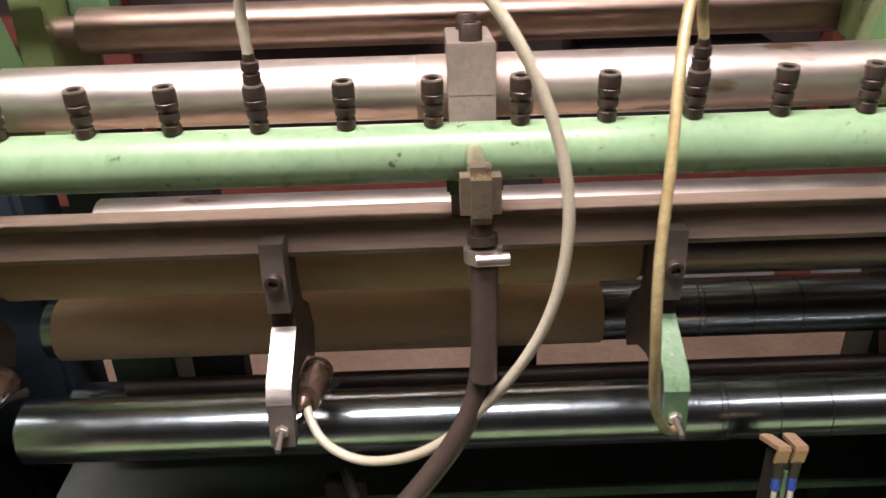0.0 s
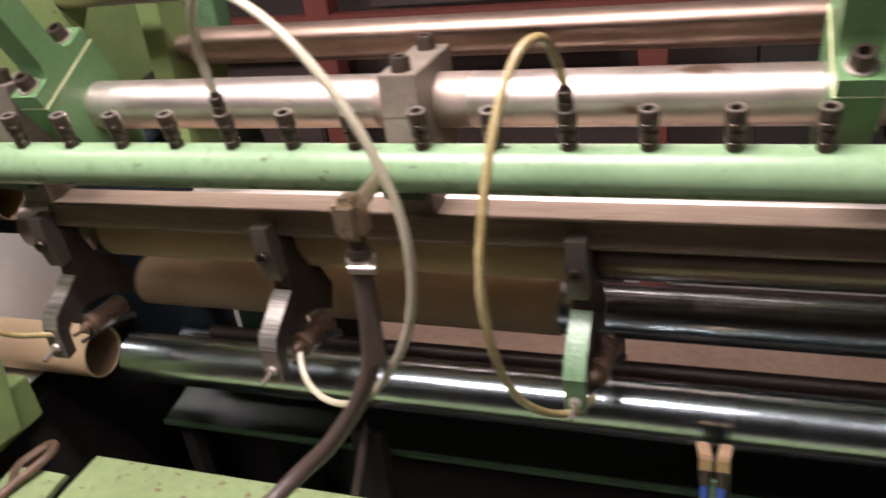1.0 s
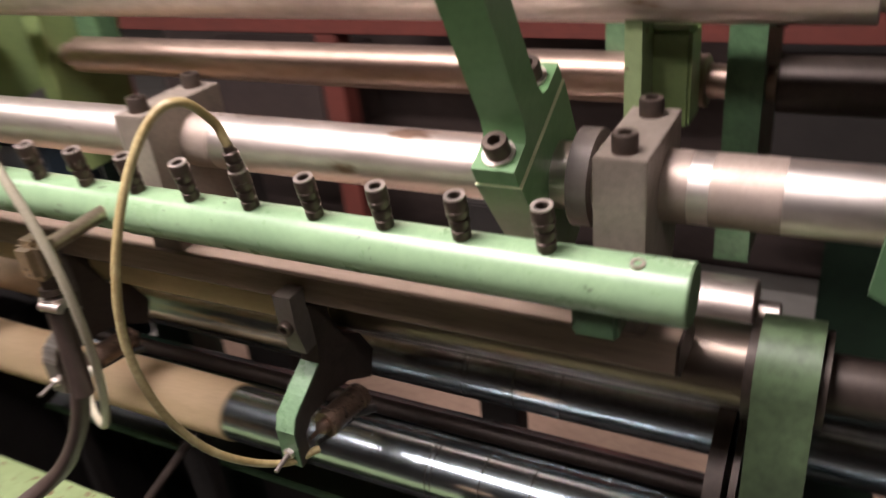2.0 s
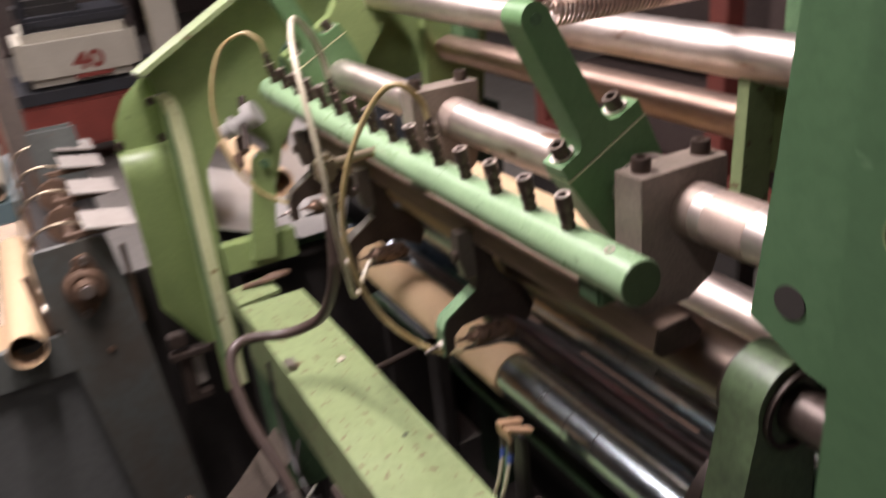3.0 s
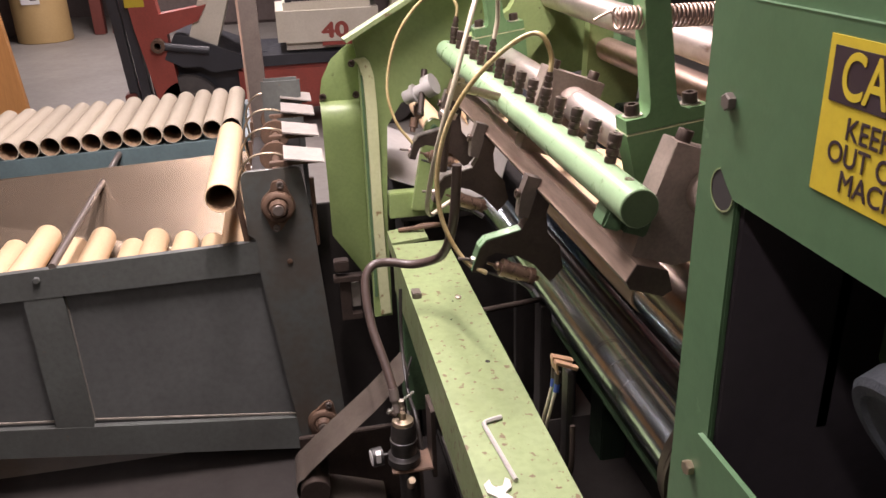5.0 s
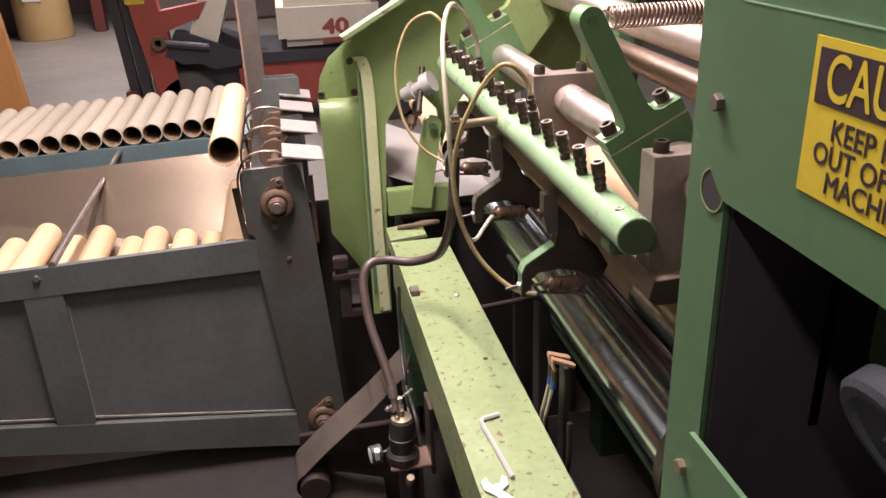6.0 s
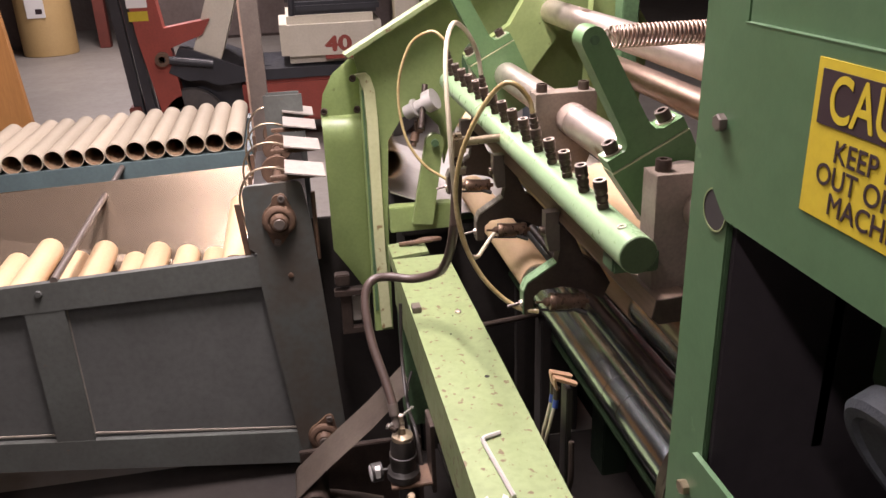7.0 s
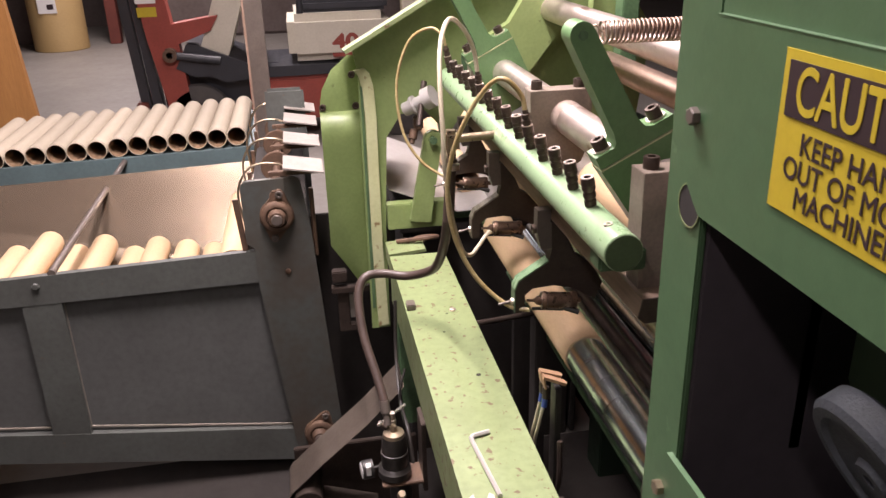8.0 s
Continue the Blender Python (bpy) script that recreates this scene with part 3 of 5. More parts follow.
def core_tube(x_end, y, z, label, r=None, length=None, skin=None):
    """A cardboard core; its origin is the middle of the end that faces +x."""
    r = r or TUBE_R
    length = length or TUBE_L
    t = thing("cardboard_tube", (x_end, y, z), label, "cardboard tube", "cardboard tubes")
    part("tube_wall", turned_ring((x_end - length, y, z), (1, 0, 0), [(0, r), (length - 0.0006, r), (length, r - 0.0006), (length, r - 0.0030), (0, r - 0.0030)], 48), skin or CARD, t)
    part("lining", turned_ring((x_end - length + 0.002, y, z), (1, 0, 0), [(0, r - 0.0031), (length - 0.006, r - 0.0031), (length - 0.006, r - 0.0040), (0, r - 0.0040)], 48), CARD_SHADE, t, "inside of the tube, darkened for shade")
    return t


# ---- fixed machine frame ----
def front_beam():
    b = thing("front_beam", (0.2, -0.115, 0.955), "light green painted channel beam with chipped oil-stained top", "beam")
    prof = [(-0.205, 0.955), (-0.032, 0.955), (-0.032, 0.80), (-0.042, 0.80), (-0.042, 0.945), (-0.195, 0.945), (-0.195, 0.80), (-0.205, 0.80)]
    part("channel", prism(prof, "x", -0.405, 1.21, 0.0015), GREEN_CHIPPED, b)
    # flat near-black discs stand in for the shade inside the holes
    part("bolt_hole", turned((0.342, -0.084, 0.9545), (0, 0, 1), [(0, 0.006), (0.001, 0.006), (0.001, 0)], 16), OIL_SHADE_BLACK, b)
    for x, y, r in ((0.02, -0.10, 0.003), (0.12, -0.125, 0.003)):
        part("bolt_hole", turned((x, y, 0.9545), (0, 0, 1), [(0, r), (0.001, r), (0.001, 0)], 12), OIL_SHADE_BLACK, b)
    part("beam_bolt", join(box(-0.052, -0.016, -0.202, -0.178, 0.955, 0.972, 0.002)), GREY_STEEL, b, "square steel stop block")
    part("beam_bolt", hex_head((0.006, -0.082, 0.955), (0, 0, 1), 0.009, 0.006), STEEL, b)
    part("end_foot", box(-0.42, -0.30, -0.20, -0.04, 0.40, 0.80, 0.003), GREEN_DARK, b)
    part("end_foot", box(1.08, 1.20, -0.20, -0.04, 0.0, 0.80, 0.003), GREEN_DARK, b)
    # tools lying on it
    k = thing("hex_key", (0.57, -0.15, 0.955), "bright steel hex key lying on the green beam", "hand tool")
    part("key", sweep(smooth_line([(0.768, -0.137, 0.9602), (0.68, -0.145, 0.9602), (0.595, -0.1525, 0.9602), (0.583, -0.151, 0.9602), (0.5775, -0.143, 0.9602), (0.570, -0.112, 0.9602)], 6), 0.0050, 6), ALU, k, smooth=False)
    w = thing("open_end_wrench", (0.80, -0.165, 0.955), "bright open-ended spanner lying on the green beam", "hand tool")
    out = [(0.755, -0.185), (0.768, -0.198), (0.79, -0.197), (0.805, -0.183), (0.90, -0.128), (0.985, -0.078), (0.980, -0.064), (0.89, -0.112), (0.797, -0.165), (0.785, -0.150), (0.765, -0.148), (0.757, -0.155), (0.778, -0.165), (0.779, -0.178), (0.772, -0.184)]
    part("spanner", prism(out, "z", 0.9552, 0.961, 0.001), ALU, w)


def side_frame():
    f = thing("side_frame", (-0.56, 0.05, 1.2), "light green side frame plate with sloping flange and curved guard", "machine frame")
    outline = [(-0.262, 0.62), (-0.20, 0.62), (-0.195, 1.0), (-0.178, 1.293), (-0.130, 1.365), (-0.055, 1.375), (-0.010, 1.325), (0.0, 1.20), (0.03, 1.30), (0.10, 1.40), (0.30, 1.40), (0.62, 1.45), (0.62, 1.93), (0.40, 1.93), (0.02, 1.735), (-0.27, 1.575), (-0.255, 1.50)]
    part("plate", prism(outline, "x", -0.60, -0.575, 0.002), GREEN, f)
    part("top_flange", plate([(-0.64, -0.292, 1.556), (-0.50, -0.292, 1.570), (-0.50, 0.42, 1.96), (-0.64, 0.42, 1.945)], (0, -0.48, 0.87), 0.012, 0.002), GREEN_CHIPPED, f, "light green sloping top flange")
    # feed guard: curved sheet in front of the plate
    bm = bmesh.new()
    rows = []
    prof = [(0.785, 0.0), (0.85, 0.0), (0.93, 0.0), (1.02, 0.0), (1.10, 0.0), (1.20, 0.0), (1.28, 0.0), (1.30, 0.0), (1.315, 0.0), (1.33, 0.0), (1.343, 0.0), (1.354, 0.0), (1.362, 0.0), (1.368, 0.0), (1.371, 0.0), (1.376, 0.0), (1.44, 0.012), (1.50, 0.045), (1.545, 0.10)]
    for z, back in prof:
        row = []
        for k in range(9):
            s = k / 8
            y0 = -0.380 + back
            if z < 0.93:
                y0 = -0.376 + (0.93 - z) / 0.145 * 0.085
            y1 = -0.238
            y = y0 + (y1 - y0) * s
            x = -0.655 + 0.010 * math.sin(s * math.pi) + 0.055 * math.sqrt(max(0.0, 1 - (1 - min(max((1.371 - z) / 0.075, 0), 1)) ** 2))
            row.append(bm.verts.new((x, y, z)))
        rows.append(row)
    for a, b in zip(rows, rows[1:]):
        for k in range(8):
            bm.faces.new([a[k], a[k + 1], b[k + 1], b[k]])
    bmesh.ops.solidify(bm, geom=bm.faces[:], thickness=0.004)
    g = part("guard_sheet", bm, GREEN, f, "curved light green sheet guard")
    for y, z in ((-0.368, 1.385), (-0.265, 1.392), (-0.272, 1.49)):
        part("guard_bolt", cap_screw((-0.640 + (0.02 if y > -0.3 else -0.012), y, z), (1, -0.2, 0), 0.011, 0.012), BLACK_OXIDE, g)
    # upright flange strip with a rounded top
    line = [(-0.236, 1.515), (-0.222, 1.500), (-0.212, 1.46), (-0.208, 1.36), (-0.210, 1.18), (-0.212, 0.93), (-0.206, 0.64)]
    outer = [(y, z) for y, z in line]
    inner = [(y - 0.034, z - 0.004) for y, z in reversed(line)]
    part("edge_flange", prism(outer + inner, "x", -0.575, -0.555, 0.002), FLANGE, f, "worn light green edge flange, rubbed paint lightened as if catching light")
    # dark strip painted as the shade between guard and edge flange
    part("rubber_seal", prism([(-0.246, 1.46), (-0.252, 1.46), (-0.256, 0.70), (-0.246, 0.70)], "x", -0.60, -0.57), GREEN_DARK, f)
    # upper brackets by the far lever
    part("bearing_bracket", prism([(0.10, 1.46), (0.24, 1.46), (0.40, 1.66), (0.30, 1.80), (0.20, 1.64), (0.06, 1.56)], "x", -0.53, -0.49, 0.003), GREEN, f)
    part("bearing_boss", turned((-0.60, 0.142, 1.5246), (1, 0, 0), [(0, 0.075), (0.03, 0.075), (0.034, 0.07), (0.034, 0.034)], 32), GREEN_DARK, f)


def rear_rollers():
    r = thing("guide_roller", (0.3, 0.4535, 1.531), "brown worn steel guide roller behind the cutting head", "roller", "guide rollers")
    part("shell", cylx(-0.34, 0.835, 0.4535, 1.531, 0.034, 40), BROWN_STEEL, r)
    part("stub", cylx(-0.41, 0.92, 0.4535, 1.531, 0.022, 24), BROWN_STEEL, r)
    part("outer_shell", cylx(0.92, 1.30, 0.4535, 1.531, 0.036, 40), DARK_STEEL, r, "dark oily end of the roller")
    r = thing("guide_roller", (0.3, 0.33, 1.668), "silver worn steel guide roller above the cutting head", "roller", "guide rollers")
    part("shell", cylx(-0.50, 1.02, 0.33, 1.672, 0.035, 40), STEEL, r)
    part("stub", cylx(-0.56, 1.3, 0.33, 1.672, 0.022, 24), STEEL, r)
    r = thing("guide_roller", (0.3, REAR[0], REAR[1]), "silver steel guide roller low behind the tool bar", "roller", "guide rollers")
    part("shell", cylx(-0.33, 0.93, *REAR, 40), STEEL, r)
    part("stub", cylx(-0.60, 0.96, REAR[0], REAR[1], 0.018, 16), STEEL, r)
    for x, lab in ((-0.395, "light green plate bracket holding the guide roller"), (0.885, "green plate bracket holding the guide roller")):
        b = thing("roller_bracket", (x, 0.46, 1.45), lab, "bracket", "roller brackets")
        p = [(0.40, 1.30), (0.56, 1.30), (0.60, 1.62), (0.52, 1.74), (0.42, 1.74), (0.41, 1.58)]
        part("plate", prism(p, "x", x - 0.022, x + 0.022, 0.003), GREEN if x < 0 else GREEN_DARK, b)
        xp = x if x < 0 else x + 0.17
        part("post", box(xp - 0.06, xp + 0.06, 0.50, 0.595, 0.0, 1.31, 0.004), SHADED_GREEN, b)
        part("arm", box(x - 0.02, xp + 0.06, 0.50, 0.595, 1.311, 1.36, 0.004), SHADED_GREEN, b)
        part("cap_screw", cap_screw((x + 0.022, 0.50, 1.60), (1, 0, 0), 0.011, 0.012), BLACK_OXIDE, b)
    y = thing("roller_bracket", (0.78, 0.33, 1.45), "pale green forked bracket beside the upper roller", "bracket", "roller brackets")
    part("fork", prism([(0.30, 1.42), (0.36, 1.42), (0.36, 1.67), (0.31, 1.69)], "x", 0.765, 0.785, 0.002), GREEN_CHIPPED, y)
    part("block", box(0.765, 0.83, 0.36, 0.42, 1.50, 1.62, 0.004), GREEN, y)


def tension_spring(x, y0, z0, y1, z1, r=0.0168):
    n = 52
    line = []
    for k in range(n * 12 + 1):
        s = k / (n * 12)
        a = 2 * math.pi * n * s
        line.append(Vector((x + r * math.cos(a), y0 + 0.034 + (y1 - y0 - 0.034) * s, z0 + (z1 - z0) * s + r * math.sin(a))))
    line = [Vector((x, y0, z0)), Vector((x, y0 + 0.012, z0 + 0.006)), Vector((x + 0.006, y0 + 0.024, z0 + 0.012))] + line + [Vector((x, y1 + 0.03, z1)), Vector((x, y1 + 0.10, z1))]
    s = thing("tension_spring", (x, y0, z0), "long brown steel tension spring hooked to the lever", "spring")
    part("coil", sweep(line, 0.0021, 7), BROWN_STEEL, s)
    part("anchor", box(x - 0.03, x + 0.03, y1 + 0.08, y1 + 0.13, z1 - 0.25, z1 + 0.03, 0.003), GREEN_DARK, s)


def under_tray():
    t = thing("drip_tray", (0.25, 0.25, 0.88), "green tray under the mandrels, darkened for the shade there", "tray")
    part("sheet", plate([(-0.46, 0.192, 0.838), (0.93, 0.192, 0.838), (0.93, 0.34, 0.918), (-0.41, 0.34, 0.918)], (0, -0.48, 0.88), 0.003), SHADED_GREEN, t)
    part("lip", box(-0.46, 0.93, 0.184, 0.194, 0.832, 0.844, 0.002), GREEN_DARK, t)
    for x in (-0.44, 0.90):
        part("leg", box(x, x + 0.03, 0.20, 0.23, 0.0, 0.845, 0.002), OIL_SHADE_BLACK, t)
    # plinth panels added so the space under the mandrels stays in shade
    m = thing("machine_plinth", (0.3, 0.3, 0.0), "near-black plinth panels added for the shade under the mandrels", "machine frame")
    part("front_panel", box(-0.62, 1.2, -0.02, 0.0, 0.03, 0.24, 0.004), OIL_SHADE_BLACK, m)
    part("rear_panel", box(-1.10, 1.2, 0.60, 0.62, 0.03, 0.69, 0.004), OIL_SHADE_BLACK, m)
    part("floor_plate", box(-0.62, 1.2, 0.0, 0.60, 0.03, 0.045, 0.003), OIL_SHADE_BLACK, m)
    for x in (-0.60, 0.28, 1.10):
        part("foot", box(x, x + 0.08, 0.02, 0.58, 0.0, 0.03, 0.003), OIL_SHADE_BLACK, m)
    # sheet added over the floor, coloured as the shade in front of the machine
    d = thing("drip_pan", (0.3, -0.4, 0.0), "near-black sheet added over the floor for the shade before the machine", "tray")
    part("pan", box(-0.80, 1.2, -2.4, -0.035, 0.0, 0.012, 0.002), OIL_SHADE_BLACK, d)
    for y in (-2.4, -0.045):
        part("lip", box(-0.80, 1.2, y, y + 0.01, 0.012, 0.035, 0.001), OIL_SHADE_BLACK, d)
    # stand added to hide lit floor, coloured as the shade below the trough
    q = thing("loader_stand", (-1.05, 0.2, 0.0), "near-black stand added for the shade under the loading trough", "machine frame")
    part("front_panel", box(-1.46, -0.66, -0.13, -0.11, 0.02, 0.93, 0.004), OIL_SHADE_BLACK, q)
    part("rear_panel", box(-1.46, -0.66, 0.50, 0.52, 0.02, 0.93, 0.004), OIL_SHADE_BLACK, q)
    part("top_plate", box(-1.48, -0.65, -0.14, 0.53, 0.93, 0.955, 0.004), OIL_SHADE_BLACK, q)
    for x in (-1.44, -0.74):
        part("foot", box(x, x + 0.06, -0.10, 0.49, 0.0, 0.93, 0.003), OIL_SHADE_BLACK, q)
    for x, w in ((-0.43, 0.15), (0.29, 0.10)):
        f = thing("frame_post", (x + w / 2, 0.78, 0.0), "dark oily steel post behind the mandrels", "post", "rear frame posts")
        part("post", box(x, x + w, 0.75, 0.81, 0.0, 1.15, 0.004), OIL_SHADE_BLACK, f)
        part("foot_plate", box(x - 0.03, x + w + 0.03, 0.71, 0.85, 0.0, 0.015, 0.003), OIL_SHADE_BLACK, f)
    b = thing("scrap_board", (0.5, 1.2, 0.0), "dusty tan boards lying on the floor behind the machine", "board")
    part("board", box(-1.3, 1.95, 1.10, 1.95, 0.0, 0.03, 0.004), TAN_FLOOR, b)


def control_cabinet():
    c = thing("machine_cabinet", (1.6, 0.0, 1.2), "dark green machine cabinet with bolted cover and open bay", "cabinet")
    yf = -0.085
    # front plate round the open bay
    part("front_plate", box(1.222, 1.296, yf + 0.003, yf + 0.010, 0.0, 2.10, 0.002), GREEN_CAB, c, "green upright plate with rubbed edges")
    part("front_plate", box(1.2965, 2.3, yf + 0.003, yf + 0.015, 1.694, 2.10, 0.001), GREEN_CAB, c)
    cover = [(1.300, 1.865), (1.290, 1.8625), (1.281, 1.8555), (1.277, 1.847), (1.276, 1.735), (1.274, 1.712), (1.287, 1.700), (1.300, 1.690), (2.25, 1.690), (2.25, 1.865)]
    cv = part("cover", prism([(x, z) for x, z in cover], "y", yf - 0.003, yf + 0.003, 0.0015), GREEN_CAB, c, "bolted green cover plate")
    part("rubbed_edge", box(1.300, 2.25, yf - 0.0034, yf - 0.0005, 1.8642, 1.8650), GREEN_CAB, cv)
    part("cover_bolt", hex_head((1.280, yf - 0.003, 1.776), (0, -1, 0), 0.0082, 0.007), GREY_STEEL, cv)
    low = part("lower_cover", prism([(1.285, 1.424), (2.25, 1.424), (2.25, 0.4), (1.262, 0.4), (1.262, 1.402)], "y", yf - 0.003, yf + 0.003, 0.0015), GREEN_CAB, c, "bolted green lower cover")
    part("cover_bolt", hex_head((1.279, yf - 0.003, 1.376), (0, -1, 0), 0.0085, 0.008), BRASS, low)
    # slot_hole and plate_hole: near-black discs painted as shaded depth
    part("slot_hole", turned((1.272, yf + 0.0028, 1.690), (0, -1, 0), [(0, 0.0205), (0.0008, 0.0205), (0.0008, 0)], 28), OIL_SHADE_BLACK, c)
    part("back_plate", prism([(1.042, 1.492), (1.112, 1.458), (1.30, 1.42), (1.30, 2.05), (1.088, 2.05), (1.072, 1.80), (1.060, 1.66)], "y", 0.040, 0.052, 0.0015), GREEN_CAB, c, "green inner frame plate")
    part("plate_hole", turned((1.088, 0.0396, 1.525), (0, -1, 0), [(0, 0.018), (0.0008, 0.018), (0.0008, 0)], 28), OIL_SHADE_BLACK, c)
    # paler ring painted as the lit thickness of the hole
    part("hole_lip", turned_ring((1.272, yf + 0.0026, 1.690), (0, -1, 0), [(0, 0.0212), (0.0012, 0.0212), (0.0012, 0.0196), (0, 0.0196)], 32), GREEN_CHIPPED, c, "rim of the round hole, its lit lip painted paler")
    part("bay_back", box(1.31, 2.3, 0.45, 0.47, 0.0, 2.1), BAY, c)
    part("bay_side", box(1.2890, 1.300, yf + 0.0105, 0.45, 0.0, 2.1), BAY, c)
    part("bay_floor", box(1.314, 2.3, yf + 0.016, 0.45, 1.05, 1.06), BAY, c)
    part("roof", box(1.222, 2.3, yf + 0.003, 0.47, 2.10, 2.12, 0.002), GREEN_CAB, c)
    part("side", box(2.3, 2.32, yf, 0.47, 0.0, 2.12), GREEN_CAB, c)
    part("wheel_bracket", prism([(1.352, 1.70), (1.352, 1.535), (1.362, 1.522), (1.39, 1.522), (1.402, 1.535), (1.402, 1.70)], "y", 0.052, 0.070, 0.003), GREEN_CAB, c, "small green bracket behind the hand wheel")
    hw = thing("hand_wheel", (1.45, 0.0, 1.56), "blue-grey cast hand wheel with a knurled rim", "hand wheel")
    w0 = Vector((1.500, -0.010, 1.560))
    d = Vector((0.02, -0.87, -0.46)).normalized()
    part("rim", turned(w0, d, [(0, 0.02), (0, 0.062), (0.004, 0.068), (0.024, 0.068), (0.029, 0.063), (0.029, 0.054), (0.025, 0.050), (0.025, 0.018), (0.030, 0.015), (0.030, 0.006), (0.026, 0.005), (0.026, 0)], 48), WHEEL_GREY, hw)
    part("spindle", rod(w0 + d * 0.01, w0 - d * 0.30, 0.012, 14), DARK_STEEL, hw)
    # caution label
    s = thing("warning_label", (1.40, yf - 0.004, 1.80), "yellow caution label with black lettering on the green cover", "sign")
    part("sheet", box(1.405, 1.590, yf - 0.0042, yf - 0.0032, 1.738, 1.853), YELLOW, s, smooth=False)
    part("header", box(1.412, 1.583, yf - 0.0050, yf - 0.0043, 1.807, 1.846), INK, s, smooth=False)
    face = pose(0, 0, 0, 90, 0, 0)
    words("CAUTION", 0.0440, Matrix.Translation((1.4225, yf - 0.0052, 1.8255)) @ face @ Matrix.Diagonal((0.80, 1.05, 1, 1)), YELLOW, s, bold=0.0013)
    for n, (txt, x) in enumerate((("KEEP HANDS", 1.435), ("OUT OF MOVING", 1.419), ("MACHINERY", 1.436))):
        words(txt, 0.0226, Matrix.Translation((x, yf - 0.0046, 1.7905 - 0.0192 * n)) @ face @ Matrix.Diagonal((0.95, 1, 1, 1)), INK, s, bold=0.0004)


# ---- tube hopper and elevator ----
def flange_bearing(parent, x, y, z, tilt):
    """A two-bolt flange bearing on the face at x."""
    c, s = math.cos(radians(tilt)), math.sin(radians(tilt))
    pts = []
    for a in range(0, 360, 12):
        r = 0.056
        py, pz = r * math.cos(radians(a)), r * math.sin(radians(a))
        k = abs(math.sin(radians(a)))
        if k > 0.82:
            pz *= 1.62
            py *= 0.62
        pts.append((y + py * c - pz * s, z + py * s + pz * c))
    b = part("bearing_flange", prism(pts, "x", x, x + 0.012, 0.002), RUST, parent, "greasy brown flange bearing")
    part("housing", turned((x + 0.012, y, z), (1, 0, 0), [(0, 0.054), (0.012, 0.051), (0.017, 0.044), (0.017, 0.036), (0.012, 0.034), (0.012, 0.030), (0.026, 0.029), (0.032, 0.025), (0.040, 0.024), (0.040, 0)], 40), RUST, b)
    part("shaft_end", cylx(x + 0.03, x + 0.056, y, z, 0.0185, 24), GREY_STEEL, b)
    for q in (-1, 1):
        part("cap_screw", cap_screw((x + 0.012, y - q * 0.076 * s, z + q * 0.076 * c), (1, 0, 0), 0.0120, 0.010), GREY_STEEL, b)


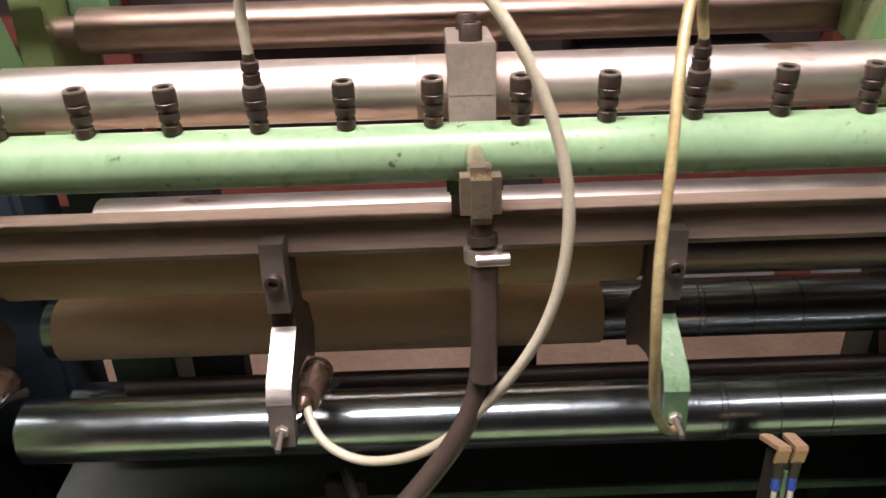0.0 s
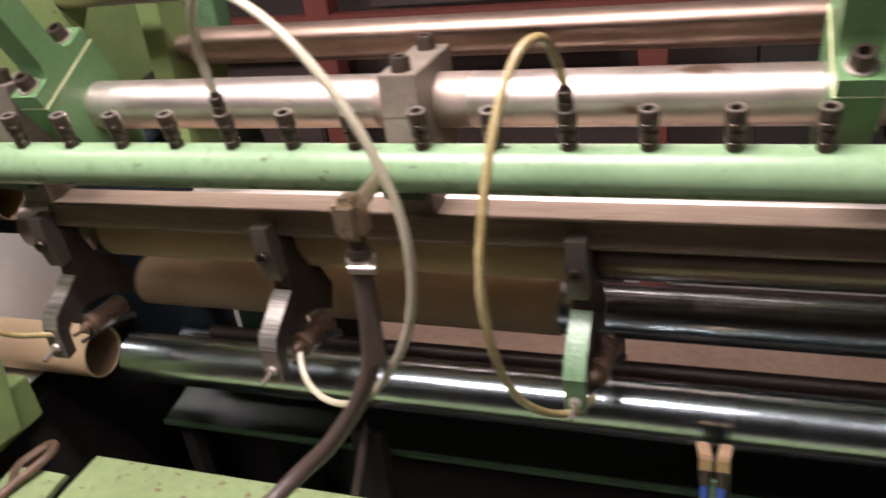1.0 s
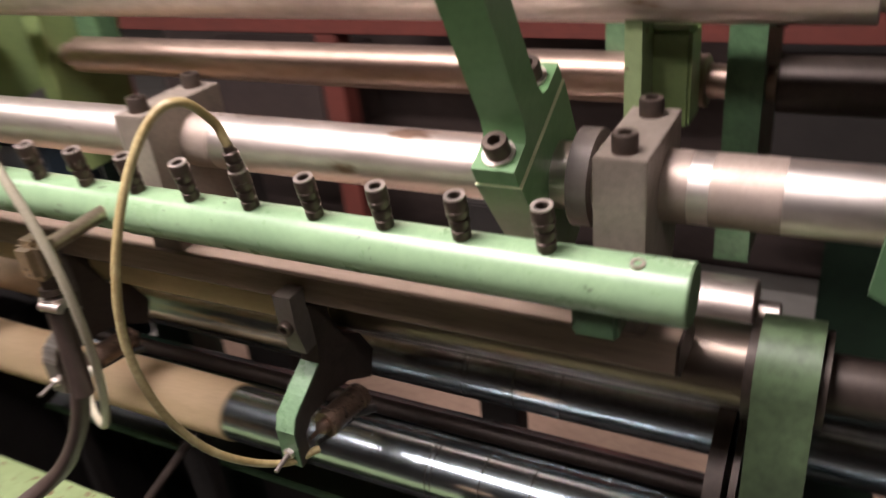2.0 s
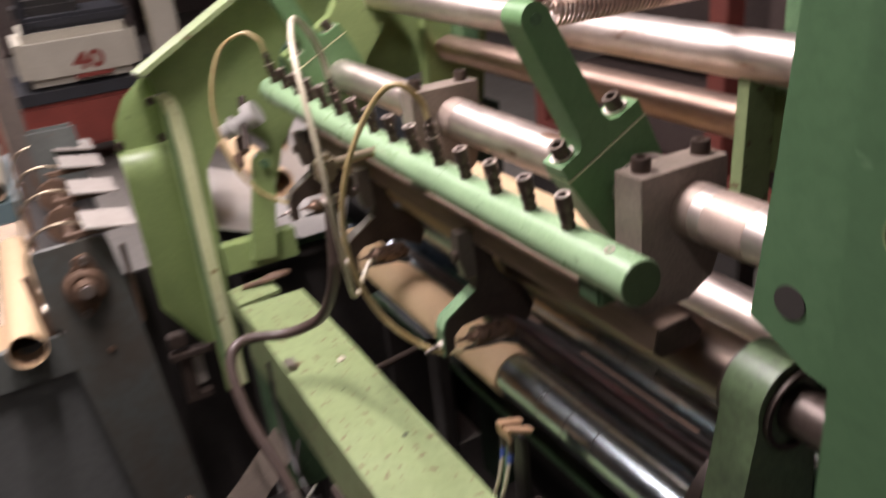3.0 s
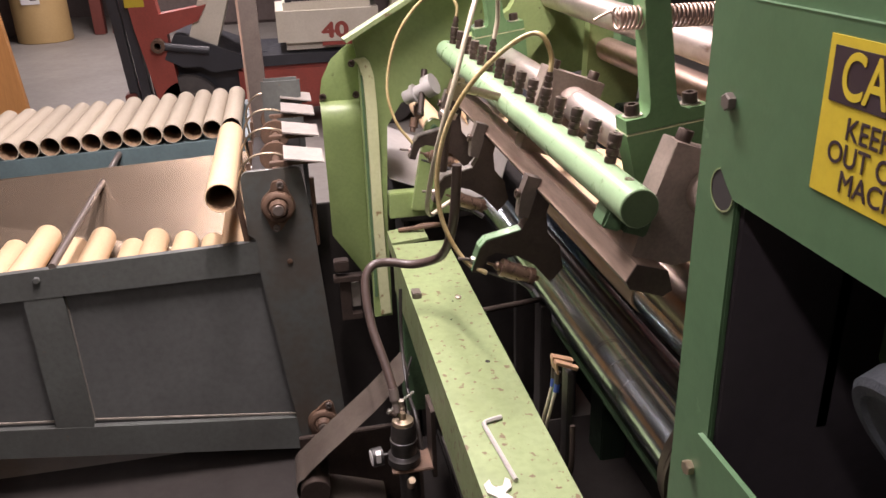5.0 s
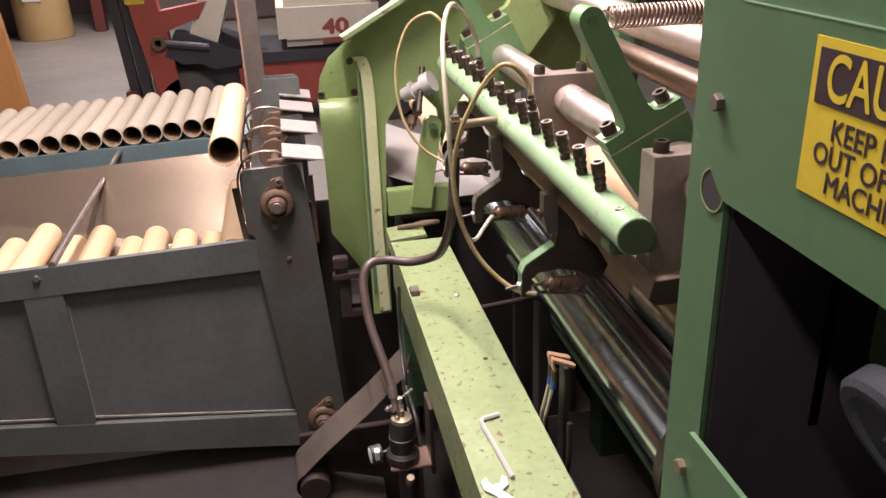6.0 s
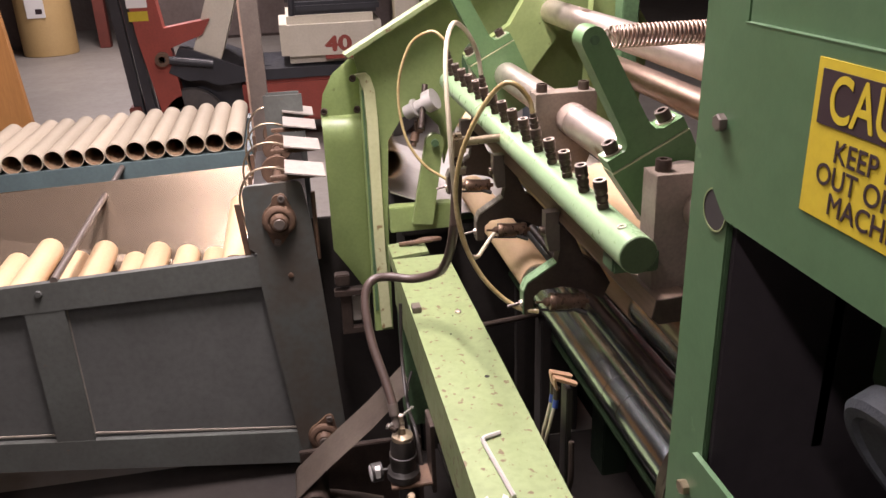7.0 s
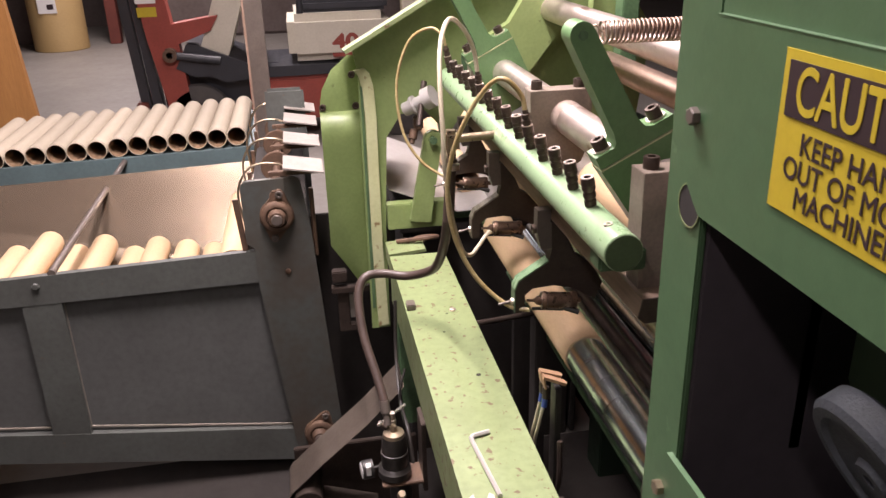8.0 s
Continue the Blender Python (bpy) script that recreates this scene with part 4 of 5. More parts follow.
def hopper():
    h = thing("tube_hopper", (-0.64, -1.0, 0.0), "blue-grey steel hopper with recessed dark panels holding cardboard tubes", "hopper")
    x0, x1 = -0.665, -0.640
    part("top_rail", prism([(-2.3, 0.868), (-0.60, 0.920), (-0.60, 0.806), (-2.3, 0.788)], "x", x0, x1, 0.002), BLUE_GREY, h)
    part("bottom_rail", prism([(-2.3, 0.402), (-0.50, 0.198), (-0.50, 0.060), (-2.3, 0.300)], "x", x0, x1, 0.002), BLUE_GREY, h)
    for a in (-1.391, -2.1):
        part("post", prism([(a, 0.28), (a + 0.123, 0.27), (a + 0.123, 0.81), (a, 0.81)], "x", x0, x1 - 0.0015, 0.002), BLUE_GREY, h)
    part("panel", prism([(-2.3, 0.30), (-0.50, 0.15), (-0.50, 0.85), (-2.3, 0.85)], "x", x0 - 0.012, x0 - 0.004), PANEL_GREY, h, "dusty dark recessed panel")
    for ya, yb, za, zb in ((-1.268, -0.575, 0.300, 0.2105), (-2.05, -1.391, 0.385, 0.312)):
        part("worn_edge", prism([(ya, za), (yb, zb), (yb, zb + 0.006), (ya, za + 0.006)], "x", x0, x0 + 0.006), LEDGE_DUST, h, "dust on the ledge")
    part("worn_edge", prism([(-1.2685, 0.30), (-1.2660, 0.30), (-1.2660, 0.80), (-1.2685, 0.80)], "x", x0 - 0.002, x0 + 0.004), LEDGE_DUST, h)
    leg = part("elevator_leg", prism([(-0.632, 0.806), (-0.632, 0.93), (-0.655, 0.95)] + arc(-0.630, 1.138, 0.026, 180, 90, 5) + arc(-0.486, 1.142, 0.026, 90, 10, 5) + [(-0.442, 1.0), (-0.395, 0.22), (-0.388, 0.03), (-0.545, 0.03), (-0.566, 0.16)], "x", -0.652, -0.634, 0.002), LEG, h, "blue-grey elevator leg stained with grease")
    flange_bearing(leg, -0.634, -0.547, 1.043, -10)
    flange_bearing(leg, -0.634, -0.478, 0.185, -20)
    part("bolt", hex_head((-0.634, -0.53, 0.84), (1, 0, 0), 0.010, 0.006), RUST, leg)
    part("bolt", hex_head((-0.640, -1.333, 0.866), (1, 0, 0), 0.012, 0.010), BLUE_GREY, h)
    part("far_rail", prism([(-2.4, 0.925), (-0.70, 0.960), (-0.70, 0.885), (-2.4, 0.845)], "x", -1.88, -1.86, 0.002), TEAL, h, "faded teal far rail")
    part("far_upright", box(-1.530, -1.502, -0.585, -0.425, 0.1, 1.29, 0.012), BLUE_GREY, h)
    part("slide_sheet", plate([(-1.50, -2.4, 0.938), (-1.50, -0.674, 0.992), (-1.268, -0.674, 0.60), (-1.268, -2.4, 0.70)], (-0.9, 0, -0.4), 0.003), SHEET, h, "dull sheet metal slide with reflections")
    part("end_wall", box(-1.498, -0.69, -0.672, -0.664, 0.2, 0.93), SHEET, h)
    part("hopper_floor", plate([(-1.40, -2.4, 0.80), (-1.40, -0.674, 0.58), (-0.70, -0.674, 0.58), (-0.70, -2.4, 0.80)], (0, 0, 1), 0.004), SHEET, h)
    part("tie_rod", rod((-0.642, -1.279, 0.905), (-1.87, -1.262, 0.930), 0.0125, 14), GREY_STEEL, h, "round steel tie rod")
    part("tie_rod_washer", turned((-1.50, -1.266, 0.925), (-1, 0, 0.02), [(0, 0.024), (0.006, 0.024), (0.006, 0)], 16), BRASS, h)
    part("floor_leg", box(-0.69, -0.645, -2.2, -2.1, 0.0, 0.32, 0.002), BLUE_GREY, h)
    part("floor_leg", box(-1.9, -1.85, -0.62, -0.52, 0.0, 0.95, 0.002), BLUE_GREY, h)
    part("floor_leg", box(-0.69, -0.652, -0.54, -0.40, 0.0, 0.06, 0.002), BLUE_GREY, h)
    # lifting wires, sprockets and the slats that carry the tubes across
    e = thing("tube_elevator", (-1.0, -0.52, 1.1), "rusty chain elevator with bent wire guides and white slats", "conveyor")
    for x in (-0.655, -0.985, -1.305, -1.55):
        part("slat", plate([(x - 0.078, -0.512, 1.212), (x + 0.078, -0.512, 1.212), (x + 0.078, -0.385, 1.190), (x - 0.078, -0.385, 1.190)], (0, 0.1, 1), 0.005, 0.001), SLAT, e, "dull white aluminium slat")
        part("slat_arm", box(x - 0.012, x + 0.012, -0.56, -0.40, 1.172, 1.186, 0.002), RUST, e)
        part("sprocket", turned((x + 0.005, -0.545, 1.11), (1, 0, 0), [(0, 0.055), (0.006, 0.058), (0.012, 0.055), (0.012, 0.02), (0.03, 0.02), (0.03, 0)], 22), RUST, e)
    for x in (-0.735, -1.067, -1.377, -1.70):
        part("wire_guide", sweep(smooth_line([(x, -0.66, 0.98), (x + 0.002, -0.672, 1.08), (x, -0.655, 1.145), (x - 0.002, -0.61, 1.187), (x - 0.006, -0.54, 1.187), (x - 0.012, -0.46, 1.15)], 6), 0.004, 8), BRASS, e, "bent brass-coloured wire guide")
        part("lift_hook", box(x, x + 0.015, -0.658, -0.643, 0.93, 1.07, 0.001), RUST, e)
    part("chain", sweep([Vector((-0.66, -0.43, 1.12 - 0.03 * k)) for k in range(9)], 0.008, 6), RUST, e)
    part("cross_shaft", cylx(-1.72, -0.655, -0.545, 1.11, 0.014, 16), RUST, e)
    # cross_panel and rear_panel: near-black sheets added where only shade lies
    part("cross_panel", box(-1.5, -0.70, -0.64, -0.45, 0.30, 1.05, 0.004), OIL_SHADE_BLACK, e)
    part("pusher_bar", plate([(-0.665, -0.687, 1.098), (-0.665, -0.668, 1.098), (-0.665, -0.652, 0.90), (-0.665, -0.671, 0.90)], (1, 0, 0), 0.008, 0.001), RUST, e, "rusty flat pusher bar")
    part("rear_panel", box(-0.80, -0.785, -0.445, -0.145, 0.02, 0.98, 0.003), OIL_SHADE_BLACK, e)
    part("lower_arm", box(-0.64, -0.60, -0.39, -0.24, 0.752, 0.772, 0.002), DARK_STEEL, e)
    part("arm_block", box(-0.645, -0.605, -0.385, -0.335, 0.79, 0.83, 0.004), DARK_STEEL, e)
    part("arm_hanger", prism([(-0.372, 0.752), (-0.335, 0.752), (-0.335, 0.62), (-0.300, 0.62), (-0.300, 0.60), (-0.372, 0.60)], "x", -0.645, -0.615, 0.002), DARK_STEEL, e)
    part("pale_tab", box(-0.640, -0.632, -0.332, -0.302, 0.64, 0.735, 0.002), SLAT, e, "pale grey tab")
    up = thing("upright_angle", (-1.95, -0.6, 0.0), "tall grey steel upright with a tan edge strip beside the hopper", "post")
    part("steel", box(-1.97, -1.93, -0.655, -0.575, 0.0, 2.4, 0.002), GREY_STEEL, up)
    part("strip", box(-1.972, -1.945, -0.666, -0.656, 0.0, 2.4, 0.001), TAN_FLOOR, up)


def stored_tubes():
    lab = "pale cardboard tube lying in a row on the blue rack"
    first = core_tube(-1.90, -0.7525, 1.005, lab, 0.0443, 0.72, CARD_AGED)
    for k in range(1, 14):
        y = -0.7525 - 0.0897 * k
        copy_thing(first, pose(-1.90 + random.uniform(-0.012, 0.012), y, 1.005 - 0.0031 * k, random.uniform(0, 360), 0, random.uniform(-0.4, 0.4)))
    rk = thing("tube_rack", (-2.2, -1.4, 0.9), "faded teal rack shelf under a row of cardboard tubes", "rack")
    part("shelf", prism([(-2.5, 0.893), (-0.66, 0.957), (-0.66, 0.935), (-2.5, 0.871)], "x", -2.7, -1.885, 0.002), TEAL, rk)
    for y in (-2.3, -0.75):
        part("leg", box(-2.65, -2.60, y - 0.03, y + 0.03, 0.0, 0.90, 0.002), BLUE_GREY, rk)
    lab = "kraft cardboard tube lying loose in the hopper"
    base = core_tube(-0.690, -1.46, 0.782, lab, 0.0478, 0.58)
    for y, z, r in ((-1.59, 0.735, 0), (-1.255, 0.750, 0.6), (-1.06, 0.721, 0), (-0.952, 0.702, -0.5), (-0.842, 0.679, 0), (-1.36, 0.722, 0.5), (-1.155, 0.690, 0), (-0.742, 0.640, 0), (-1.70, 0.775, 0), (-1.80, 0.80, 0.5)):
        copy_thing(base, pose(-0.692 + random.uniform(-0.012, 0.01), y, z, random.uniform(0, 360), 0, r))
    tall = thing("cardboard_tube", (-0.60, -0.70, 0.80), "kraft cardboard tube standing at the hopper end", "cardboard tube", "cardboard tubes")
    part("tube_wall", turned_ring((-0.76, -0.715, 0.86), (1, 0, 0), [(-0.6, 0.0485), (0.06, 0.0485), (0.06, 0.0455), (-0.6, 0.0455)], 40), CARD, tall)


# ---- tube loader at the far end ----
def loader():
    t = thing("loading_trough", (-0.95, 0.126, 1.0), "pale sheet metal trough that guides tubes onto the mandrel", "trough")
    part("side_sheet", plate([(-1.45, -0.18, 1.36), (-0.63, -0.18, 1.36), (-0.63, -0.175, 1.10), (-0.63, 0.06, 1.00), (-1.45, 0.06, 1.00), (-1.45, -0.175, 1.10)][2:6], (0, 0.3, 1), 0.004), ALU, t, "pale sheet metal slope")
    part("back_sheet", plate([(-1.45, 0.06, 1.002), (-0.63, 0.06, 1.002), (-0.63, 0.19, 1.002), (-1.45, 0.19, 1.002)], (0, 0, 1), 0.003), ALU, t)
    part("stop_sheet", plate([(-1.45, 0.19, 1.0), (-0.63, 0.19, 1.0), (-0.63, 0.26, 1.22), (-1.45, 0.26, 1.22)], (0, 1, -0.3), 0.003), ALU, t)
    part("wing", plate([(-1.0, -0.185, 1.10), (-0.66, -0.185, 1.10), (-0.66, -0.17, 1.375), (-1.0, -0.06, 1.41)], (0, 1, 0), 0.003), ALU, t)
    for x in (-1.4, -0.75):
        part("trestle", box(x, x + 0.06, -0.08, 0.24, 0.955, 0.99, 0.003), GREEN_DARK, t)
    # box added as a blue-black backdrop that covers the lit floor
    g = thing("gear_case", (-0.74, 0.47, 0.955), "dark blue-black box added to fill the dark gap behind the loader", "machine part")
    part("case", box(-1.00, -0.475, 0.385, 0.525, 0.80, 1.36, 0.012), BLUE_BLACK, g)
    part("lid", box(-1.01, -0.465, 0.375, 0.53, 1.36, 1.375, 0.004), BLUE_BLACK, g)
    for x in (-0.95, -0.52):
        part("bolt", hex_head((x, 0.395, 1.375), (0, 0, 1), 0.009, 0.007), BLACK_OXIDE, g)
    a = thing("loader_link", (-0.56, -0.05, 1.2), "light green loader link with a silver hose-fitted chuck", "machine part")
    part("link_bar", prism([(-0.118, 1.02), (-0.052, 1.01), (-0.008, 1.275)] + arc(-0.035, 1.285, 0.030, 0, 180, 8) + [(-0.068, 1.27)], "x", -0.555, -0.530, 0.003), GREEN, a, "light green link bar")
    part("pivot_pin", rod((-0.532, -0.036, 1.287), (-0.515, -0.036, 1.287), 0.012, 16), GREEN_DARK, a)
    part("base_rail", box(-0.60, -0.555, -0.19, 0.02, 0.985, 1.072, 0.003), GREEN, a)
    d = Vector((0.45, 0.75, 0.45)).normalized()
    o = Vector((-0.565, -0.116, 1.380))
    part("chuck", turned(o, d, [(0, 0.012), (0, 0.022), (0.030, 0.022), (0.032, 0.030), (0.040, 0.030), (0.042, 0.020), (0.075, 0.020), (0.078, 0.034), (0.11, 0.034), (0.11, 0)], 28), ALU, a, "machined silver chuck")
    part("chuck_pin", rod(o + d * 0.055 + Vector((0.05, -0.01, -0.06)), o + d * 0.055 + Vector((-0.02, 0.02, 0.06)), 0.010, 14), DARK_STEEL, a)
    part("knuckle", join(box(-0.58, -0.545, -0.092, -0.062, 1.315, 1.360, 0.006), turned((-0.565, -0.09, 1.315), (0.4, -0.3, -1), [(0, 0.014), (0.03, 0.014), (0.03, 0.009), (0.045, 0.009), (0.045, 0)], 16)), RUST, a)
    s = thing("roller_chain", (-0.48, -0.12, 0.98), "greasy coil of chain by the frame foot", "chain")
    part("chain_loop", sweep(smooth_line([(-0.50, -0.17, 0.965), (-0.48, -0.12, 0.975), (-0.46, -0.07, 0.985), (-0.49, -0.04, 0.975), (-0.52, -0.09, 0.965), (-0.49, -0.14, 0.962)], 6), 0.008, 8), RUST, s)
    part("bracket", prism([(-0.205, 0.90), (-0.205, 0.955), (-0.09, 0.965), (-0.085, 0.955), (-0.19, 0.945), (-0.19, 0.90)], "x", -0.53, -0.42, 0.001), GREEN_CHIPPED, s)


# ---- air service, cables and small things ----
def air_service():
    r = thing("air_regulator", (0.25, -0.28, 0.70), "black air regulator with a T-handle and side gauge on a bracket", "air regulator")
    X, Y = 0.25, -0.284
    part("bowl", turned((X, Y, 0.635), (0, 0.03, 1), [(0, 0.038), (0.004, 0.042), (0.022, 0.042), (0.026, 0.037), (0.030, 0.035), (0.031, 0.033), (0.060, 0.033), (0.061, 0.0345), (0.072, 0.0345), (0.073, 0.032), (0.10, 0.031), (0.118, 0.028), (0.122, 0.014), (0.122, 0)], 32), BLACK, r)
    part("cap", turned((X, Y + 0.003, 0.752), (0, 0.03, 1), [(0, 0.028), (0.010, 0.026), (0.014, 0.009), (0.03, 0.007), (0.03, 0)], 24), BRASS, r)
    part("t_handle", rod((0.264, -0.319, 0.797), (0.189, -0.243, 0.797), 0.0042, 10), MACHINED, r, "bright T-handle")
    part("handle_stem", turned((X - 0.022, Y + 0.003, 0.770), (0, 0, 1), [(0, 0.010), (0.014, 0.010), (0.016, 0.008), (0.034, 0.008), (0.034, 0)], 14), STEEL, r)
    part("plate", box(X - 0.04, X + 0.04, Y - 0.035, -0.206, 0.625, 0.634, 0.002), RUST, r)
    part("plate_upright", box(X - 0.04, X + 0.04, -0.216, -0.2055, 0.60, 0.80, 0.002), DARK_STEEL, r)
    g = part("gauge", turned((X, Y - 0.040, 0.664), (0.15, -1, 0), [(0, 0.004), (0.015, 0.004), (0.015, 0.024), (0.040, 0.024), (0.042, 0.022), (0.042, 0)], 24), BLACK, r)
    part("gauge_glass", turned((X + 0.006, Y - 0.0825, 0.664), (0.15, -1, 0), [(0, 0.020), (0.001, 0.020), (0.001, 0)], 24), PAPER, g)
    part("gauge_tag", box(X + 0.014, X + 0.032, Y - 0.072, Y - 0.060, 0.664, 0.690, 0.001), PAPER, r, "small white tag")
    part("lower_bowl", turned((X, Y + 0.012, 0.50), (0, 0, 1), [(0, 0.012), (0.005, 0.026), (0.10, 0.027), (0.125, 0.022), (0.125, 0)], 24), BLACK, r)
    part("hose_nipple", turned((X + 0.03, Y + 0.01, 0.58), (0.6, 0, 0.8), [(0, 0.010), (0.03, 0.010), (0.03, 0.012), (0.05, 0.009), (0.05, 0)], 14), BRASS, r)
    part("side_fitting", join(rod((X - 0.03, Y - 0.03, 0.775), (X - 0.012, Y - 0.01, 0.765), 0.007, 10), rod((X - 0.018, Y - 0.012, 0.70), (X - 0.018, Y - 0.012, 0.77), 0.006, 10)), BLACK_OXIDE, r)
    h = thing("rubber_air_hose", (0.1, -0.3, 1.0), "brown-black rubber air hose bending over the beam to the regulator", "hose")
    part("hose", sweep(smooth_line([(0.2140, -0.118, 1.398), (0.2128, -0.122, 1.34), (0.205, -0.125, 1.285), (0.178, -0.128, 1.225), (0.130, -0.135, 1.158), (0.085, -0.150, 1.115), (0.045, -0.205, 1.088), (0.025, -0.265, 1.092), (0.035, -0.312, 1.090), (0.06, -0.334, 1.05), (0.12, -0.330, 0.965), (0.19, -0.308, 0.885), (0.235, -0.296, 0.832)]), 0.0115, 14), RUBBER, h)
    part("ferrule", turned((0.229, -0.298, 0.842), (0.26, 0.03, -0.5), [(0, 0.0125), (0.03, 0.0125), (0.03, 0.009), (0.06, 0.0085), (0.06, 0)], 16), GREY_STEEL, h)
    c = thing("black_cable", (0.0, -0.24, 0.8), "thin black cable hanging behind the regulator", "cable")
    part("cable", sweep(smooth_line([(-0.10, -0.225, 0.95), (-0.06, -0.235, 0.80), (0.06, -0.24, 0.72), (0.16, -0.235, 0.70), (0.22, -0.23, 0.62)]), 0.005, 8), BLACK, c)
    part("cable", sweep(smooth_line([(0.02, -0.22, 0.80), (0.05, -0.24, 0.74), (0.09, -0.23, 0.60), (0.10, -0.23, 0.30)]), 0.0035, 8), BLACK, c)
    b = thing("conveyor_belt", (-0.2, -0.4, 0.45), "grey fabric conveyor belt sloping down round a roller", "belt")
    pts = [(-0.21, 0.655), (-0.33, 0.535), (-0.47, 0.415), (-0.545, 0.345)] + arc(-0.525, 0.29, 0.055, 120, 250, 8) + [(-0.45, 0.215), (-0.30, 0.16)]
    bm = bmesh.new()
    rows = [[bm.verts.new((-0.27, y, z)), bm.verts.new((-0.12, y, z))] for y, z in pts]
    for p, q in zip(rows, rows[1:]):
        bm.faces.new([p[0], p[1], q[1], q[0]])
    bmesh.ops.solidify(bm, geom=bm.faces[:], thickness=0.005)
    part("belt", bm, BELT, b)
    part("belt_roller", cylx(-0.29, -0.10, -0.522, 0.29, 0.046, 24), DARK_STEEL, b)
    part("belt_frame", box(-0.31, -0.29, -0.56, -0.16, 0.0, 0.36, 0.003), DARK_STEEL, b)


def copper_probe():
    p = thing("copper_probe", (0.60, 0.0, 1.09), "pair of bright copper contact blades on wired black posts", "sensor")
    for x, lean in ((0.590, -0.005), (0.611, 0.004)):
        b = part("blade", plate([(x - 0.0078, -0.014, 1.099), (x + 0.0078, -0.014, 1.099), (x + 0.0078 + lean, 0.030, 1.081), (x + lean, 0.034, 1.079), (x - 0.0078 + lean, 0.030, 1.081)], (0, 0.36, 0.93), 0.006, 0.0015), COPPER, p, "bright copper blade")
        part("blade_foot", plate([(x - 0.0078, -0.014, 1.099), (x + 0.0078, -0.014, 1.099), (x + 0.0082, -0.010, 1.076), (x - 0.0082, -0.010, 1.076)], (0, 1, 0.1), 0.004, 0.001), COPPER, b)
        part("terminal", rod((x, -0.006, 1.052), (x, -0.006, 1.077), 0.0070, 12), DARK_STEEL, p)
        part("blue_sleeve", rod((x, -0.009, 1.032), (x, -0.007, 1.053), 0.0058, 10), BLUE_SLEEVE, p, "blue sleeve on the wire")
        part("white_wire", sweep(smooth_line([(x, -0.008, 1.045), (x - 0.004, -0.018, 0.99), (x - 0.02, -0.022, 0.93), (x - 0.035, -0.018, 0.84)]), 0.0036, 8), HOSE_WHITE, p)
    part("green_wire", sweep(smooth_line([(0.601, -0.006, 1.058), (0.598, -0.014, 0.99), (0.584, -0.018, 0.93), (0.57, -0.016, 0.84)]), 0.0036, 8), GREEN_DARK, p, "green wire between the white ones")
    part("post", box(0.585, 0.622, 0.012, 0.024, 0.75, 1.075, 0.002), BLACK, p)
    part("post_bracket", sweep(smooth_line([(0.66, 0.01, 0.98), (0.675, 0.005, 0.90), (0.66, 0.0, 0.84), (0.62, 0.01, 0.80)]), 0.006, 8), DARK_STEEL, p)
    part("post_base", box(0.55, 0.66, -0.03, 0.06, 0.73, 0.752, 0.002), DARK_STEEL, p)
    s = thing("stay_rod", (0.1, 0.0, 1.0), "grey steel stay rod from the beam to the frame", "rod")
    part("rod", rod((0.083, -0.032, 0.949), (0.02, 0.16, 0.930), 0.008, 12), DARK_STEEL, s)
    part("inner_post", box(-0.01, 0.05, 0.14, 0.17, 0.26, 0.92, 0.003), OIL_SHADE_BLACK, s)


